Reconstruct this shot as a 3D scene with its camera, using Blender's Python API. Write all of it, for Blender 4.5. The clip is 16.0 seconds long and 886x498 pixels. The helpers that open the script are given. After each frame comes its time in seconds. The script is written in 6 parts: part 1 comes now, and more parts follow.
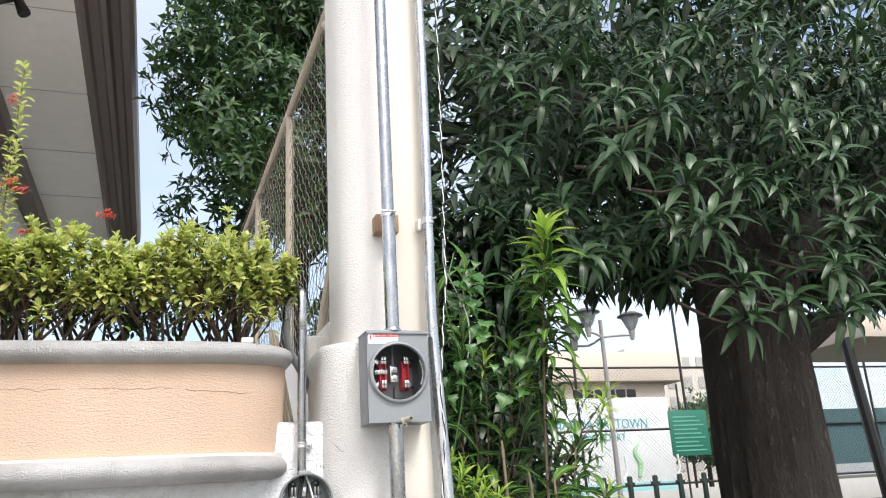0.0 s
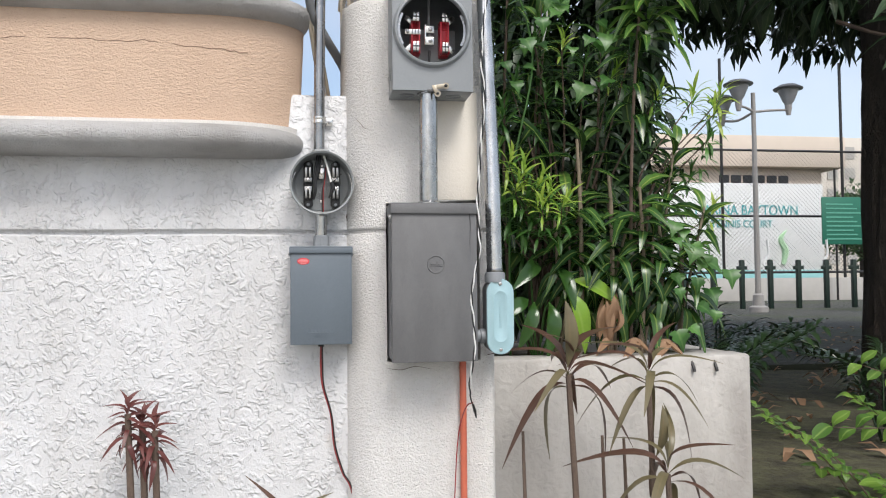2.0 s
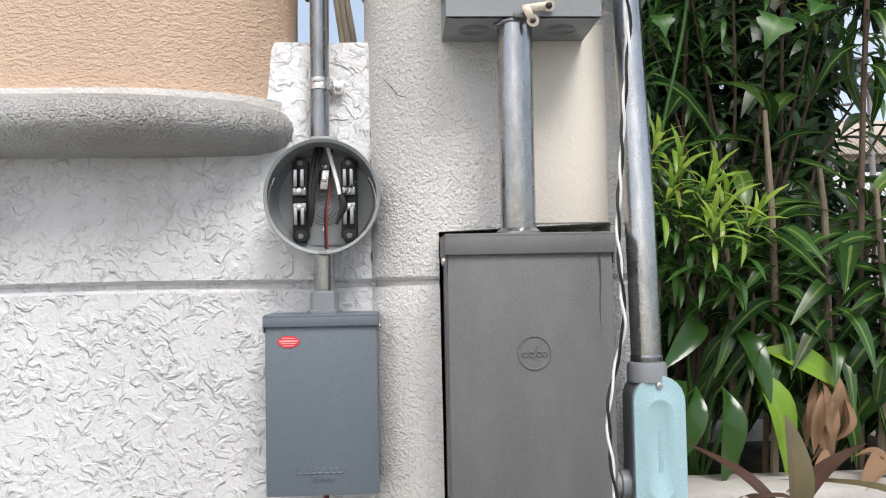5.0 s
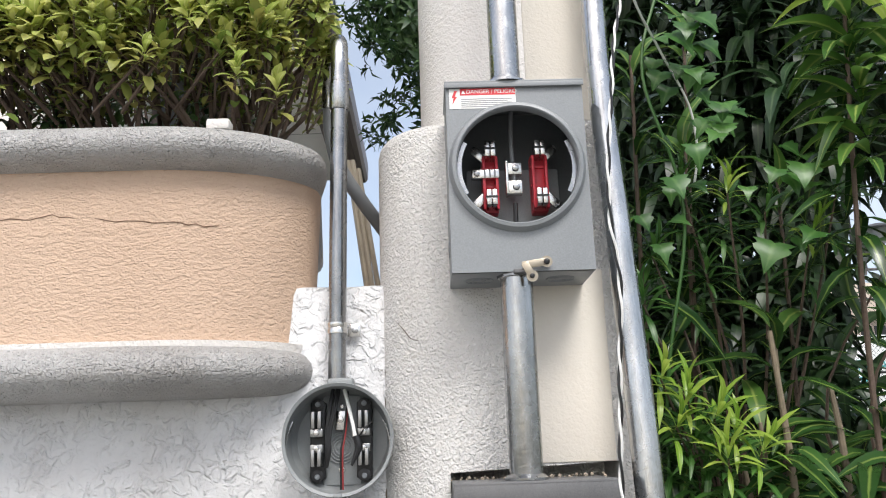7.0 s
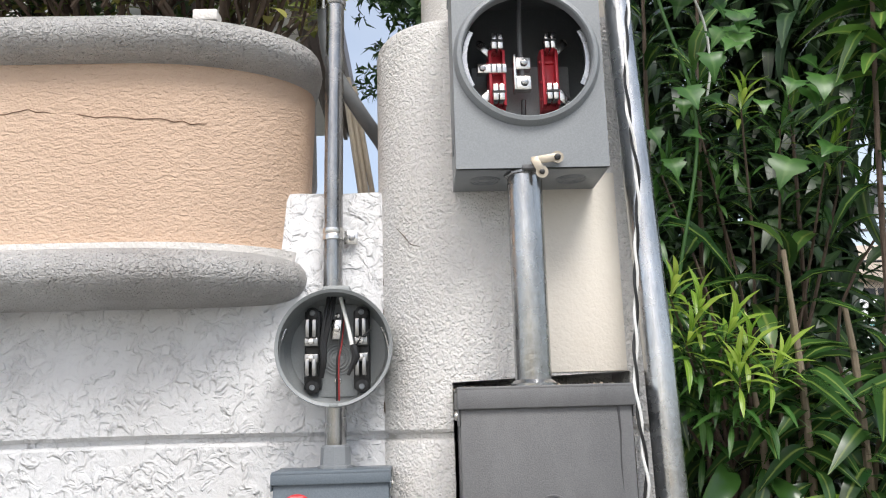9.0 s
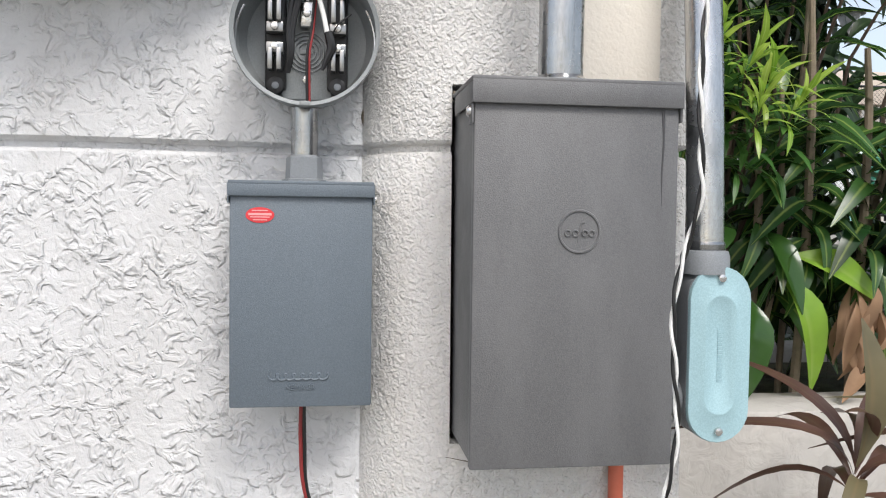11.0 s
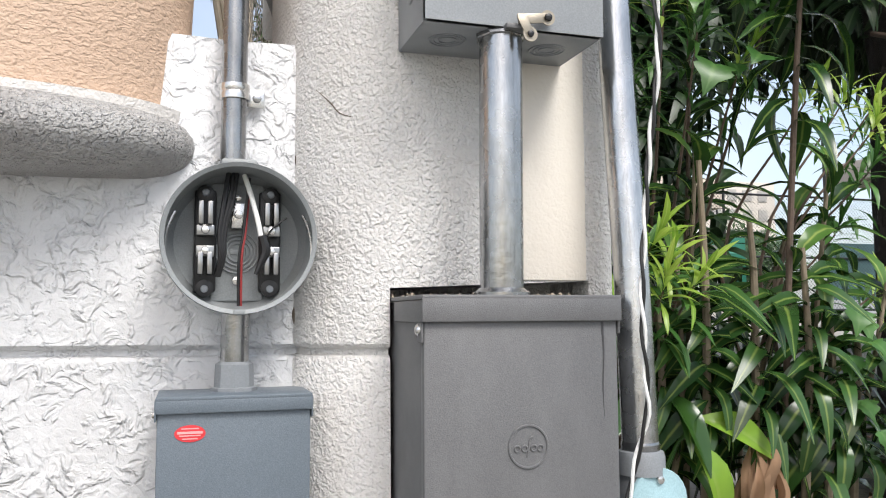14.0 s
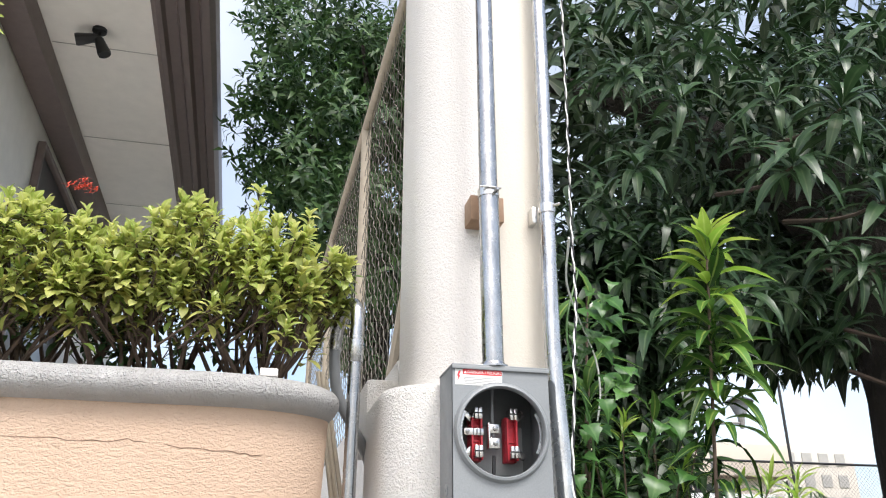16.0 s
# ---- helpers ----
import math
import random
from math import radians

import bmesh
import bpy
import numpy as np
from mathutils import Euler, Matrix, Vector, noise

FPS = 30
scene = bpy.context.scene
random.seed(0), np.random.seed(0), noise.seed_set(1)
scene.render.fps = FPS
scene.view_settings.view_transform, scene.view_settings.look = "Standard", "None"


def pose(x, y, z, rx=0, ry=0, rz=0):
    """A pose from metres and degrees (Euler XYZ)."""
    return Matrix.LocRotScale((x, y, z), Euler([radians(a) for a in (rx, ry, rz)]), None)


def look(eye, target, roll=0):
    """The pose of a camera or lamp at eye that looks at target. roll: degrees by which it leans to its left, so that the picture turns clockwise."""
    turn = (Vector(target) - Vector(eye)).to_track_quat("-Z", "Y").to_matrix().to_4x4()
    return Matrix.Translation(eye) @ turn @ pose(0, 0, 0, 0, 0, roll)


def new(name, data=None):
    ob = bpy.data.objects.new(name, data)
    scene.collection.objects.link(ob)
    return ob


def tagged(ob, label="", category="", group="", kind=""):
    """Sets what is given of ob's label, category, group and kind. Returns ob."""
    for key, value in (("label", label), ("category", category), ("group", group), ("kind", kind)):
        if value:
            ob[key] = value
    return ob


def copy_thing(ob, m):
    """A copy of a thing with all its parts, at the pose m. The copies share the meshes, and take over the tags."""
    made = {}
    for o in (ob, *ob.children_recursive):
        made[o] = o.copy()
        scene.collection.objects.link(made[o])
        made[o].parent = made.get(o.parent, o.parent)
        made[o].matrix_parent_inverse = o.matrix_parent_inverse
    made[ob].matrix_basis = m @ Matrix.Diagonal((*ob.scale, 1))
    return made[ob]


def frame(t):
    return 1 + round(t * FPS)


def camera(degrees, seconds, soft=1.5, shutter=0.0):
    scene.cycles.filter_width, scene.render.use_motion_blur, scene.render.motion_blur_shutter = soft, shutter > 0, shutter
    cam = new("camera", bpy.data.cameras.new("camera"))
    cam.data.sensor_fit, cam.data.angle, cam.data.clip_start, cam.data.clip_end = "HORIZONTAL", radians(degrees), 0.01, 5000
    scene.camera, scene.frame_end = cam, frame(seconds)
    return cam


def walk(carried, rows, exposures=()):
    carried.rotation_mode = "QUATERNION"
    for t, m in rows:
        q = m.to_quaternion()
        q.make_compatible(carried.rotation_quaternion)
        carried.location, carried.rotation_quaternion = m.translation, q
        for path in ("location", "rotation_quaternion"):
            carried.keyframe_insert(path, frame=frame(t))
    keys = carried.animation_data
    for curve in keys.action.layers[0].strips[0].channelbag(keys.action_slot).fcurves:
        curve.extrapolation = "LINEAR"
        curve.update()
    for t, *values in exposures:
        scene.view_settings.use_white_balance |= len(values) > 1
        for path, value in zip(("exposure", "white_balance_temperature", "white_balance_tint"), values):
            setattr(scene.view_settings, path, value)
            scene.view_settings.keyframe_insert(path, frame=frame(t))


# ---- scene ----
cam = camera(57.6, 16.0, soft=1.1)
METRES, EYE, TILT, LEAN, TURN = 4.1, 1.75, 0.0, 0.0, -19.7
ROWS = [
    (0.0, 0.0, 0.0, 0.0, 1.01, 17.22, 3.27),
    (0.5, 0.0458, -0.0244, -0.0203, 3.9, 11.11, 2.41),
    (1.0, 0.0532, 0.0069, -0.0428, 6.66, 6.6, 1.26),
    (1.5, 0.0514, 0.0609, -0.0567, 8.57, 4.25, 0.45),
    (2.0, 0.0583, 0.1528, -0.0627, 10.78, 2.46, 0.52),
    (2.5, 0.0385, 0.2434, -0.0576, 12.28, 1.24, 0.75),
    (3.0, 0.024, 0.3258, -0.0564, 15.37, 0.22, 0.72),
    (5.5, 0.0087, 0.3917, -0.0168, 16.95, 4.34, 1.44),
    (6.0, 0.0151, 0.386, -0.0085, 17.6, 7.44, 2.09),
    (6.5, 0.018, 0.3796, -0.0057, 18.53, 10.99, 2.12),
    (7.0, 0.0206, 0.3751, -0.0023, 19.06, 14.26, 1.86),
    (7.5, 0.0238, 0.3759, -0.0037, 19.25, 16.0, 1.96),
    (8.0, 0.0242, 0.3792, -0.0046, 19.42, 16.49, 2.27),
    (8.5, 0.0208, 0.3827, -0.0056, 19.1, 14.6, 2.16),
    (9.0, 0.0095, 0.3948, -0.0198, 18.46, 11.53, 1.56),
    (9.5, 0.0027, 0.3953, -0.0325, 16.69, 7.16, 0.63),
    (10.0, -0.0045, 0.4014, -0.0411, 14.37, 2.73, 0.07),
    (12.5, -0.0753, 0.4812, -0.0489, 6.85, -3.85, -1.26),
    (13.0, -0.0789, 0.4741, -0.0414, 3.13, -2.95, -1.24),
    (13.5, -0.0717, 0.4622, -0.0264, 0.81, -0.42, -0.88),
    (14.0, -0.0535, 0.4382, -0.017, 2.3, 4.67, 0.28),
    (14.5, -0.024, 0.3949, 0.0038, 5.47, 11.52, 0.62),
    (15.0, -0.0156, 0.3465, 0.0192, 6.93, 17.63, 0.25),
    (15.5, -0.0341, 0.2902, 0.0213, 6.97, 21.32, 0.1),
    (16.0, -0.0256, 0.2388, 0.0247, 6.43, 23.13, 0.11),
]
walk(cam, [(t, pose(0, 0, EYE, TILT, LEAN, TURN) @ pose(METRES * x, METRES * y, METRES * z, 90 + pitch, roll, yaw)) for t, x, y, z, yaw, pitch, roll in ROWS],
     exposures=[(0.0, 1.08), (0.5, 1.0), (1.0, 0.72), (1.5, 0.66), (2.5, 0.58), (3.2, 0.55), (5.5, 0.66), (6.5, 0.70), (8.0, 0.80), (10.0, 0.70), (12.3, 0.72), (13.0, 0.80), (14.0, 0.86), (14.5, 0.80), (15.2, 0.98), (16.0, 1.10)])

# ---- light ----
world = bpy.data.worlds.new("sky")
scene.world = world
world.use_nodes = True
wn = world.node_tree
sky = wn.nodes.new("ShaderNodeTexSky")
sky.sky_type, sky.sun_disc = "NISHITA", False
sky.sun_elevation, sky.sun_rotation = radians(48), radians(200)
sky.air_density, sky.dust_density, sky.ozone_density = 1.0, 3.0, 1.0
wn.nodes["Background"].inputs["Strength"].default_value = 0.13
wc = wn.nodes.new("ShaderNodeTexCoord")
wz = wn.nodes.new("ShaderNodeTexNoise")
wz.inputs["Scale"].default_value, wz.inputs["Detail"].default_value = 2.2, 5
wn.links.new(wc.outputs["Generated"], wz.inputs["Vector"])
wr = wn.nodes.new("ShaderNodeValToRGB")
wr.color_ramp.elements[0].position, wr.color_ramp.elements[0].color = 0.35, (0.12, 0.12, 0.12, 1)
wr.color_ramp.elements[1].position, wr.color_ramp.elements[1].color = 0.65, (0.6, 0.6, 0.6, 1)
wn.links.new(wz.outputs["Fac"], wr.inputs[0])
wm_ = wn.nodes.new("ShaderNodeMix")
wm_.data_type = "RGBA"
wm_.inputs[7].default_value = (5.0, 5.2, 5.5, 1)  # thin white cloud
wn.links.new(wr.outputs[0], wm_.inputs[0])
wn.links.new(sky.outputs[0], wm_.inputs[6])
wn.links.new(wm_.outputs[2], wn.nodes["Background"].inputs["Color"])
sun = new("sun", bpy.data.lights.new("sun", "SUN"))
sun.data.energy, sun.data.angle, sun.data.color = 1.7, radians(22), (1.0, 0.965, 0.92)
sun.matrix_world = look((1.6, -4.4, 6.0), (0, 0, 0))

# ---- materials ----


class Mat:
    """A node material with short calls."""

    def __init__(self, name, rough=0.6, metal=0.0, spec=0.5):
        self.m = bpy.data.materials.new(name)
        self.m.use_nodes = True
        self.t = self.m.node_tree
        self.b = self.t.nodes["Principled BSDF"]
        self.b.inputs["Roughness"].default_value = rough
        self.b.inputs["Metallic"].default_value = metal
        self.b.inputs["Specular IOR Level"].default_value = spec
        self.co = self.n("ShaderNodeTexCoord").outputs["Object"]
        self.last_bump = None

    def n(self, kind, **kw):
        node = self.t.nodes.new(kind)
        for k, v in kw.items():
            node.inputs[k].default_value = v
        return node

    def link(self, a, b):
        self.t.links.new(a, b)

    def noise(self, scale, detail=4, rough=0.55, stretch=None, distort=0.0):
        node = self.n("ShaderNodeTexNoise", Scale=scale, Detail=detail, Roughness=rough, Distortion=distort)
        src = self.co
        if stretch:
            mp = self.n("ShaderNodeMapping")
            mp.inputs["Scale"].default_value = stretch
            self.link(self.co, mp.inputs["Vector"])
            src = mp.outputs[0]
        self.link(src, node.inputs["Vector"])
        return node.outputs["Fac"]

    def voronoi(self, scale, feature="F1", out="Distance", smooth=0.5):
        node = self.n("ShaderNodeTexVoronoi", Scale=scale)
        node.feature = feature
        if feature == "SMOOTH_F1":
            node.inputs["Smoothness"].default_value = smooth
        self.link(self.co, node.inputs["Vector"])
        return node.outputs[out]

    def ramp(self, fac, stops, smooth=False):
        node = self.n("ShaderNodeValToRGB")
        if smooth:
            node.color_ramp.interpolation = "EASE"
        el = node.color_ramp.elements
        while len(el) < len(stops):
            el.new(0.5)
        for e, (p, c) in zip(el, stops):
            e.position = p
            e.color = (*c, 1) if isinstance(c, tuple) else (c, c, c, 1)
        self.link(fac, node.inputs[0])
        return node.outputs[0]

    def mix(self, fac, a, b, mode="MIX"):
        node = self.n("ShaderNodeMix")
        node.data_type, node.blend_type = "RGBA", mode
        for sock, v in ((node.inputs[0], fac), (node.inputs[6], a), (node.inputs[7], b)):
            if isinstance(v, tuple):
                sock.default_value = (*v, 1)
            elif isinstance(v, (int, float)):
                sock.default_value = v
            else:
                self.link(v, sock)
        return node.outputs[2]

    def math(self, op, a, b=0.0):
        node = self.n("ShaderNodeMath")
        node.operation = op
        for sock, v in zip(node.inputs, (a, b)):
            if isinstance(v, (int, float)):
                sock.default_value = v
            else:
                self.link(v, sock)
        return node.outputs[0]

    def color(self, c):
        if isinstance(c, tuple):
            self.b.inputs["Base Color"].default_value = (*c, 1)
        else:
            self.link(c, self.b.inputs["Base Color"])
        return self

    def rough(self, s):
        self.link(s, self.b.inputs["Roughness"])
        return self

    def bump(self, height, dist, strength=1.0):
        node = self.n("ShaderNodeBump", Strength=strength, Distance=dist)
        self.link(height, node.inputs["Height"])
        if self.last_bump:
            self.link(self.last_bump, node.inputs["Normal"])
        self.last_bump = node.outputs[0]
        self.link(self.last_bump, self.b.inputs["Normal"])
        return self


def stucco_white():
    m = Mat("white_stucco", 0.55)
    worm = m.ramp(m.noise(50, 3, 0.45, distort=0.7), [(0.34, 0.0), (0.48, 1.0), (0.52, 1.0), (0.66, 0.0)], True)
    patch = m.ramp(m.noise(13, 2, 0.5), [(0.42, 0.22), (0.60, 1.0)], True)
    worm = m.math("MULTIPLY", worm, patch)
    skip = m.ramp(m.noise(42, 3, 0.5, distort=0.7), [(0.50, 0.0), (0.67, 1.0)], True)
    grime = m.noise(1.6, 6, 0.65, stretch=(1, 1, 0.35))
    spots = m.ramp(m.noise(9, 5, 0.7), [(0.62, 0.0), (0.75, 1.0)])
    col = m.mix(m.ramp(grime, [(0.4, 0.0), (0.75, 1.0)]), (0.70, 0.71, 0.73), (0.52, 0.51, 0.50))
    col = m.mix(m.math("MULTIPLY", spots, 0.35), col, (0.6, 0.55, 0.47))
    m.color(col)
    m.bump(m.mix(0.55, worm, skip), 0.0048).bump(m.noise(140, 4, 0.6), 0.0016)
    return m.m


def stucco_fine(name, base, dark, scale=170, depth=0.0022, streak=0.3, stretch=None):
    m = Mat(name, 0.62)
    peb = m.voronoi(scale, "SMOOTH_F1", smooth=0.6)
    lumps = m.noise(scale * 0.55, 3, 0.5, stretch=stretch, distort=0.6)
    grime = m.noise(2.3, 6, 0.65, stretch=(1, 1, 0.3))
    col = m.mix(m.ramp(grime, [(0.42, 0.0), (0.72, streak)]), base, dark)
    col = m.mix(m.ramp(m.noise(40, 4, 0.7), [(0.55, 0.0), (0.8, 0.35)]), col, dark)
    m.color(col)
    m.bump(m.ramp(lumps, [(0.35, 0.0), (0.65, 1.0)]), depth).bump(m.ramp(peb, [(0.0, 1.0), (0.7, 0.0)]), depth * 0.5)
    return m.m


def painted_metal(name, col, rough=0.42, grain=520, depth=0.00025, streaks=0.25):
    m = Mat(name, rough, 0.0, 0.5)
    dust = m.noise(7, 7, 0.72, stretch=(1.6, 1, 0.6))
    light = tuple(min(1, c * 1.35 + 0.02) for c in col)
    base = m.mix(m.ramp(dust, [(0.45, 0.0), (0.8, streaks)]), col, light)
    speck = m.ramp(m.noise(650, 2, 0.6), [(0.35, 0.0), (0.7, 0.55)])
    m.color(m.mix(speck, base, light))
    m.rough(m.ramp(m.noise(14, 4), [(0.3, rough - 0.08), (0.7, rough + 0.12)]))
    m.bump(m.noise(grain, 2), depth)
    return m.m


def galvanised(name="galvanised_steel", tone=0.40, stain=0.35):
    m = Mat(name, 0.3, 1.0)
    spang = m.ramp(m.noise(45, 5, 0.7, stretch=(1, 1, 0.22)), [(0.3, 0.0), (0.7, 1.0)])
    rust = m.ramp(m.noise(22, 6, 0.75, stretch=(1, 1, 0.4)), [(0.62, 0.0), (0.72, stain)])
    col = m.mix(spang, (tone * 0.72, tone * 0.73, tone * 0.74), (tone * 1.30, tone * 1.31, tone * 1.32))
    m.color(m.mix(rust, col, (0.42, 0.33, 0.24)))
    m.rough(m.ramp(m.noise(35, 4), [(0.3, 0.16), (0.75, 0.36)]))
    m.bump(m.noise(90, 3), 0.0003)
    return m.m


def plain(name, col, rough=0.5, metal=0.0, vary=0.18, scale=30, depth=0.0003):
    m = Mat(name, rough, metal)
    dark = tuple(c * (1 - vary) for c in col)
    m.color(m.mix(m.noise(scale, 5, 0.6), dark, tuple(min(1, c * (1 + vary)) for c in col)))
    m.bump(m.noise(scale * 4, 3), depth)
    return m.m


def leafy(name, dark, light, rib=None, rough=0.42, trans=0.25):
    """Leaf: tone varies leaf by leaf, a paler midrib along the texture's middle."""
    m = Mat(name, rough, 0.0, 0.5)
    rnd = m.n("ShaderNodeNewGeometry").outputs["Random Per Island"]
    col = m.mix(rnd, dark, light)
    uv = m.n("ShaderNodeUVMap")
    sep = m.n("ShaderNodeSeparateXYZ")
    m.link(uv.outputs[0], sep.inputs[0])
    off = m.math("ABSOLUTE", m.math("SUBTRACT", sep.outputs[0], 0.5))
    if rib:
        col = m.mix(m.ramp(off, [(0.02, 0.6), (0.11, 0.0)]), col, rib)
    col = m.mix(m.ramp(m.noise(14, 4), [(0.45, 0.0), (0.9, 0.6)]), col, tuple(c * 0.6 for c in dark))
    m.color(col)
    m.b.inputs["Transmission Weight"].default_value = 0.0
    tr = m.n("ShaderNodeBsdfTranslucent")
    m.link(col, tr.inputs[0])
    mx = m.n("ShaderNodeMixShader")
    mx.inputs[0].default_value = trans
    out = m.t.nodes["Material Output"]
    m.link(m.b.outputs[0], mx.inputs[1])
    m.link(tr.outputs[0], mx.inputs[2])
    m.link(mx.outputs[0], out.inputs[0])
    return m.m


WHITE_STUCCO = stucco_white()
PILLAR_STUCCO = stucco_fine("pillar_stucco", (0.69, 0.68, 0.665), (0.47, 0.44, 0.39), 270, 0.0019, 0.4)
SHAFT_STUCCO = stucco_fine("shaft_stucco", (0.73, 0.705, 0.68), (0.64, 0.60, 0.54), 260, 0.0009, 0.2)
CREAM = stucco_fine("cream_render_and_light", (0.76, 0.71, 0.63), (0.68, 0.62, 0.53), 260, 0.0003, 0.35)
PEACH = stucco_fine("peach_stucco", (0.61, 0.445, 0.33), (0.50, 0.35, 0.25), 300, 0.0013, 0.5, (0.6, 0.6, 1.2))
MOULD = stucco_fine("grey_stucco_moulding", (0.54, 0.535, 0.53), (0.29, 0.275, 0.26), 320, 0.0030, 0.75)
CONCRETE = stucco_fine("weathered_concrete", (0.50, 0.48, 0.45), (0.25, 0.23, 0.21), 60, 0.0015, 0.95)
BOX_LIGHT = painted_metal("light_grey_enamel", (0.215, 0.23, 0.242), 0.42, 600, 0.0001, 0.1)
BOX_BLUE = painted_metal("blue_grey_enamel", (0.105, 0.13, 0.155), 0.42, 700, 0.0004, 0.3)
BOX_DARK = painted_metal("dark_grey_enamel", (0.112, 0.113, 0.116), 0.45, 800, 0.0004, 0.9)
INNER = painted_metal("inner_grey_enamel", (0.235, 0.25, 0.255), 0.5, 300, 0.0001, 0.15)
INNER_DARK = painted_metal("inner_dark_grey", (0.10, 0.11, 0.115), 0.5, 300, 0.0001, 0.15)
GALV = galvanised()
GALV_OLD = galvanised("dull_galvanised_steel", 0.29, 0.5)
STEEL = plain("bright_steel", (0.66, 0.65, 0.63), 0.24, 1.0, 0.1, 60)
BRASS = plain("nickel_plated_latch", (0.36, 0.315, 0.25), 0.4, 1.0, 0.1, 60)
JAW = plain("dull_jaw_steel", (0.36, 0.36, 0.355), 0.28, 1.0, 0.15, 60)
RED = plain("red_plastic", (0.55, 0.03, 0.05), 0.4)
BLACK = plain("black_plastic", (0.012, 0.012, 0.013), 0.4)
WHITE_WIRE = plain("white_insulation", (0.78, 0.78, 0.76), 0.4)
RED_WIRE = plain("red_insulation", (0.26, 0.03, 0.03), 0.45)
GREY_WIRE = plain("grey_insulation", (0.20, 0.21, 0.22), 0.4)
TEAL = painted_metal("pale_teal_enamel", (0.29, 0.44, 0.48), 0.4, 400, 0.0001, 0.3)
FITTING = painted_metal("fitting_grey", (0.20, 0.215, 0.23), 0.45, 300, 0.0002, 0.3)
PVC_RED = plain("orange_red_pvc", (0.52, 0.13, 0.075), 0.45)
LABEL_WHITE = plain("label_white", (0.82, 0.82, 0.80), 0.4, 0, 0.05)
LABEL_RED = plain("label_red", (0.65, 0.04, 0.05), 0.4, 0, 0.05)
LABEL_PINK = plain("label_pink", (0.78, 0.36, 0.36), 0.4, 0, 0.05)
INK = plain("ink_grey", (0.28, 0.28, 0.29), 0.5)
WOOD = plain("wood_block", (0.30, 0.19, 0.12), 0.7, 0, 0.3, 50)
RUBBLE = plain("broken_mortar", (0.34, 0.29, 0.23), 0.9, 0, 0.5, 90, 0.002)

# ---- mesh helpers ----
ORIGIN = {}


def thing(name, at, label, category, group="", kind=""):
    """An Empty at the base of a thing, in world metres."""
    e = new(name)
    e.location = at
    e.empty_display_size = 0.05
    ORIGIN[e] = Vector(at)
    return tagged(e, label, category, group, kind)


def smooth_mesh(me, angle=35):
    me.set_sharp_from_angle(angle=radians(angle))
    for p in me.polygons:
        p.use_smooth = True


def part(name, bm, material, parent=None, label="", smooth=True):
    """Links a bmesh in world metres as one mesh object under a thing or a part."""
    me = bpy.data.meshes.new(name)
    org = ORIGIN.get(parent, Vector())
    bmesh.ops.translate(bm, verts=bm.verts, vec=-org)
    bm.normal_update()
    bm.to_mesh(me)
    bm.free()
    if smooth and me.polygons:
        smooth_mesh(me)
    me.materials.append(material)
    ob = new(name, me)
    if parent is not None:
        ob.parent = parent
    ORIGIN[ob] = org
    if label:
        ob["label"] = label
    return ob


def whole(name, bm, material, label, category, group="", kind=""):
    return tagged(part(name, bm, material), label, category, group, kind)


def box(x0, x1, y0, y1, z0, z1, bevel=0.0, segs=2, bm=None):
    b = bmesh.new()
    bmesh.ops.create_cube(b, size=1, matrix=Matrix.Translation(((x0 + x1) / 2, (y0 + y1) / 2, (z0 + z1) / 2)) @ Matrix.Diagonal((x1 - x0, y1 - y0, z1 - z0, 1)))
    if bevel:
        bmesh.ops.bevel(b, geom=b.edges[:], offset=bevel, segments=segs, profile=0.5, affect="EDGES", clamp_overlap=True)
    return b if bm is None else join(bm, b)


def join(a, b, m=None):
    """Adds bmesh b (freed) to a."""
    me = bpy.data.meshes.new("tmp")
    if m is not None:
        bmesh.ops.transform(b, matrix=m, verts=b.verts)
    b.to_mesh(me)
    b.free()
    a.from_mesh(me)
    bpy.data.meshes.remove(me)
    return a


def loft(rings, closed=True, caps=True):
    """Skin through rings of equal length."""
    bm = bmesh.new()
    vs = [[bm.verts.new(p) for p in r] for r in rings]
    n = len(rings[0])
    for a, b in zip(vs, vs[1:]):
        for i in range(n if closed else n - 1):
            j = (i + 1) % n
            bm.faces.new((a[i], a[j], b[j], b[i]))
    if caps:
        bm.faces.new(vs[0][::-1])
        bm.faces.new(vs[-1])
    bmesh.ops.recalc_face_normals(bm, faces=bm.faces)
    return bm


def turned(profile, segs=32, m=None, caps=True):
    """A turned form: profile of (radius, height) about z."""
    rings = [[(r * math.cos(a), r * math.sin(a), h) for a in (2 * math.pi * i / segs for i in range(segs))] for r, h in profile]
    bm = loft(rings, True, caps)
    if m is not None:
        bmesh.ops.transform(bm, matrix=m, verts=bm.verts)
    return bm


def spline(points, steps=8):
    """Catmull-Rom points through points."""
    p = [Vector(q) for q in points]
    p = [2 * p[0] - p[1], *p, 2 * p[-1] - p[-2]]
    out = []
    for i in range(1, len(p) - 2):
        for k in range(steps):
            t = k / steps
            a, b, c, d = p[i - 1], p[i], p[i + 1], p[i + 2]
            out.append(0.5 * (2 * b + (c - a) * t + (2 * a - 5 * b + 4 * c - d) * t * t + (3 * b - a - 3 * c + d) * t ** 3))
    return out + [p[-2]]


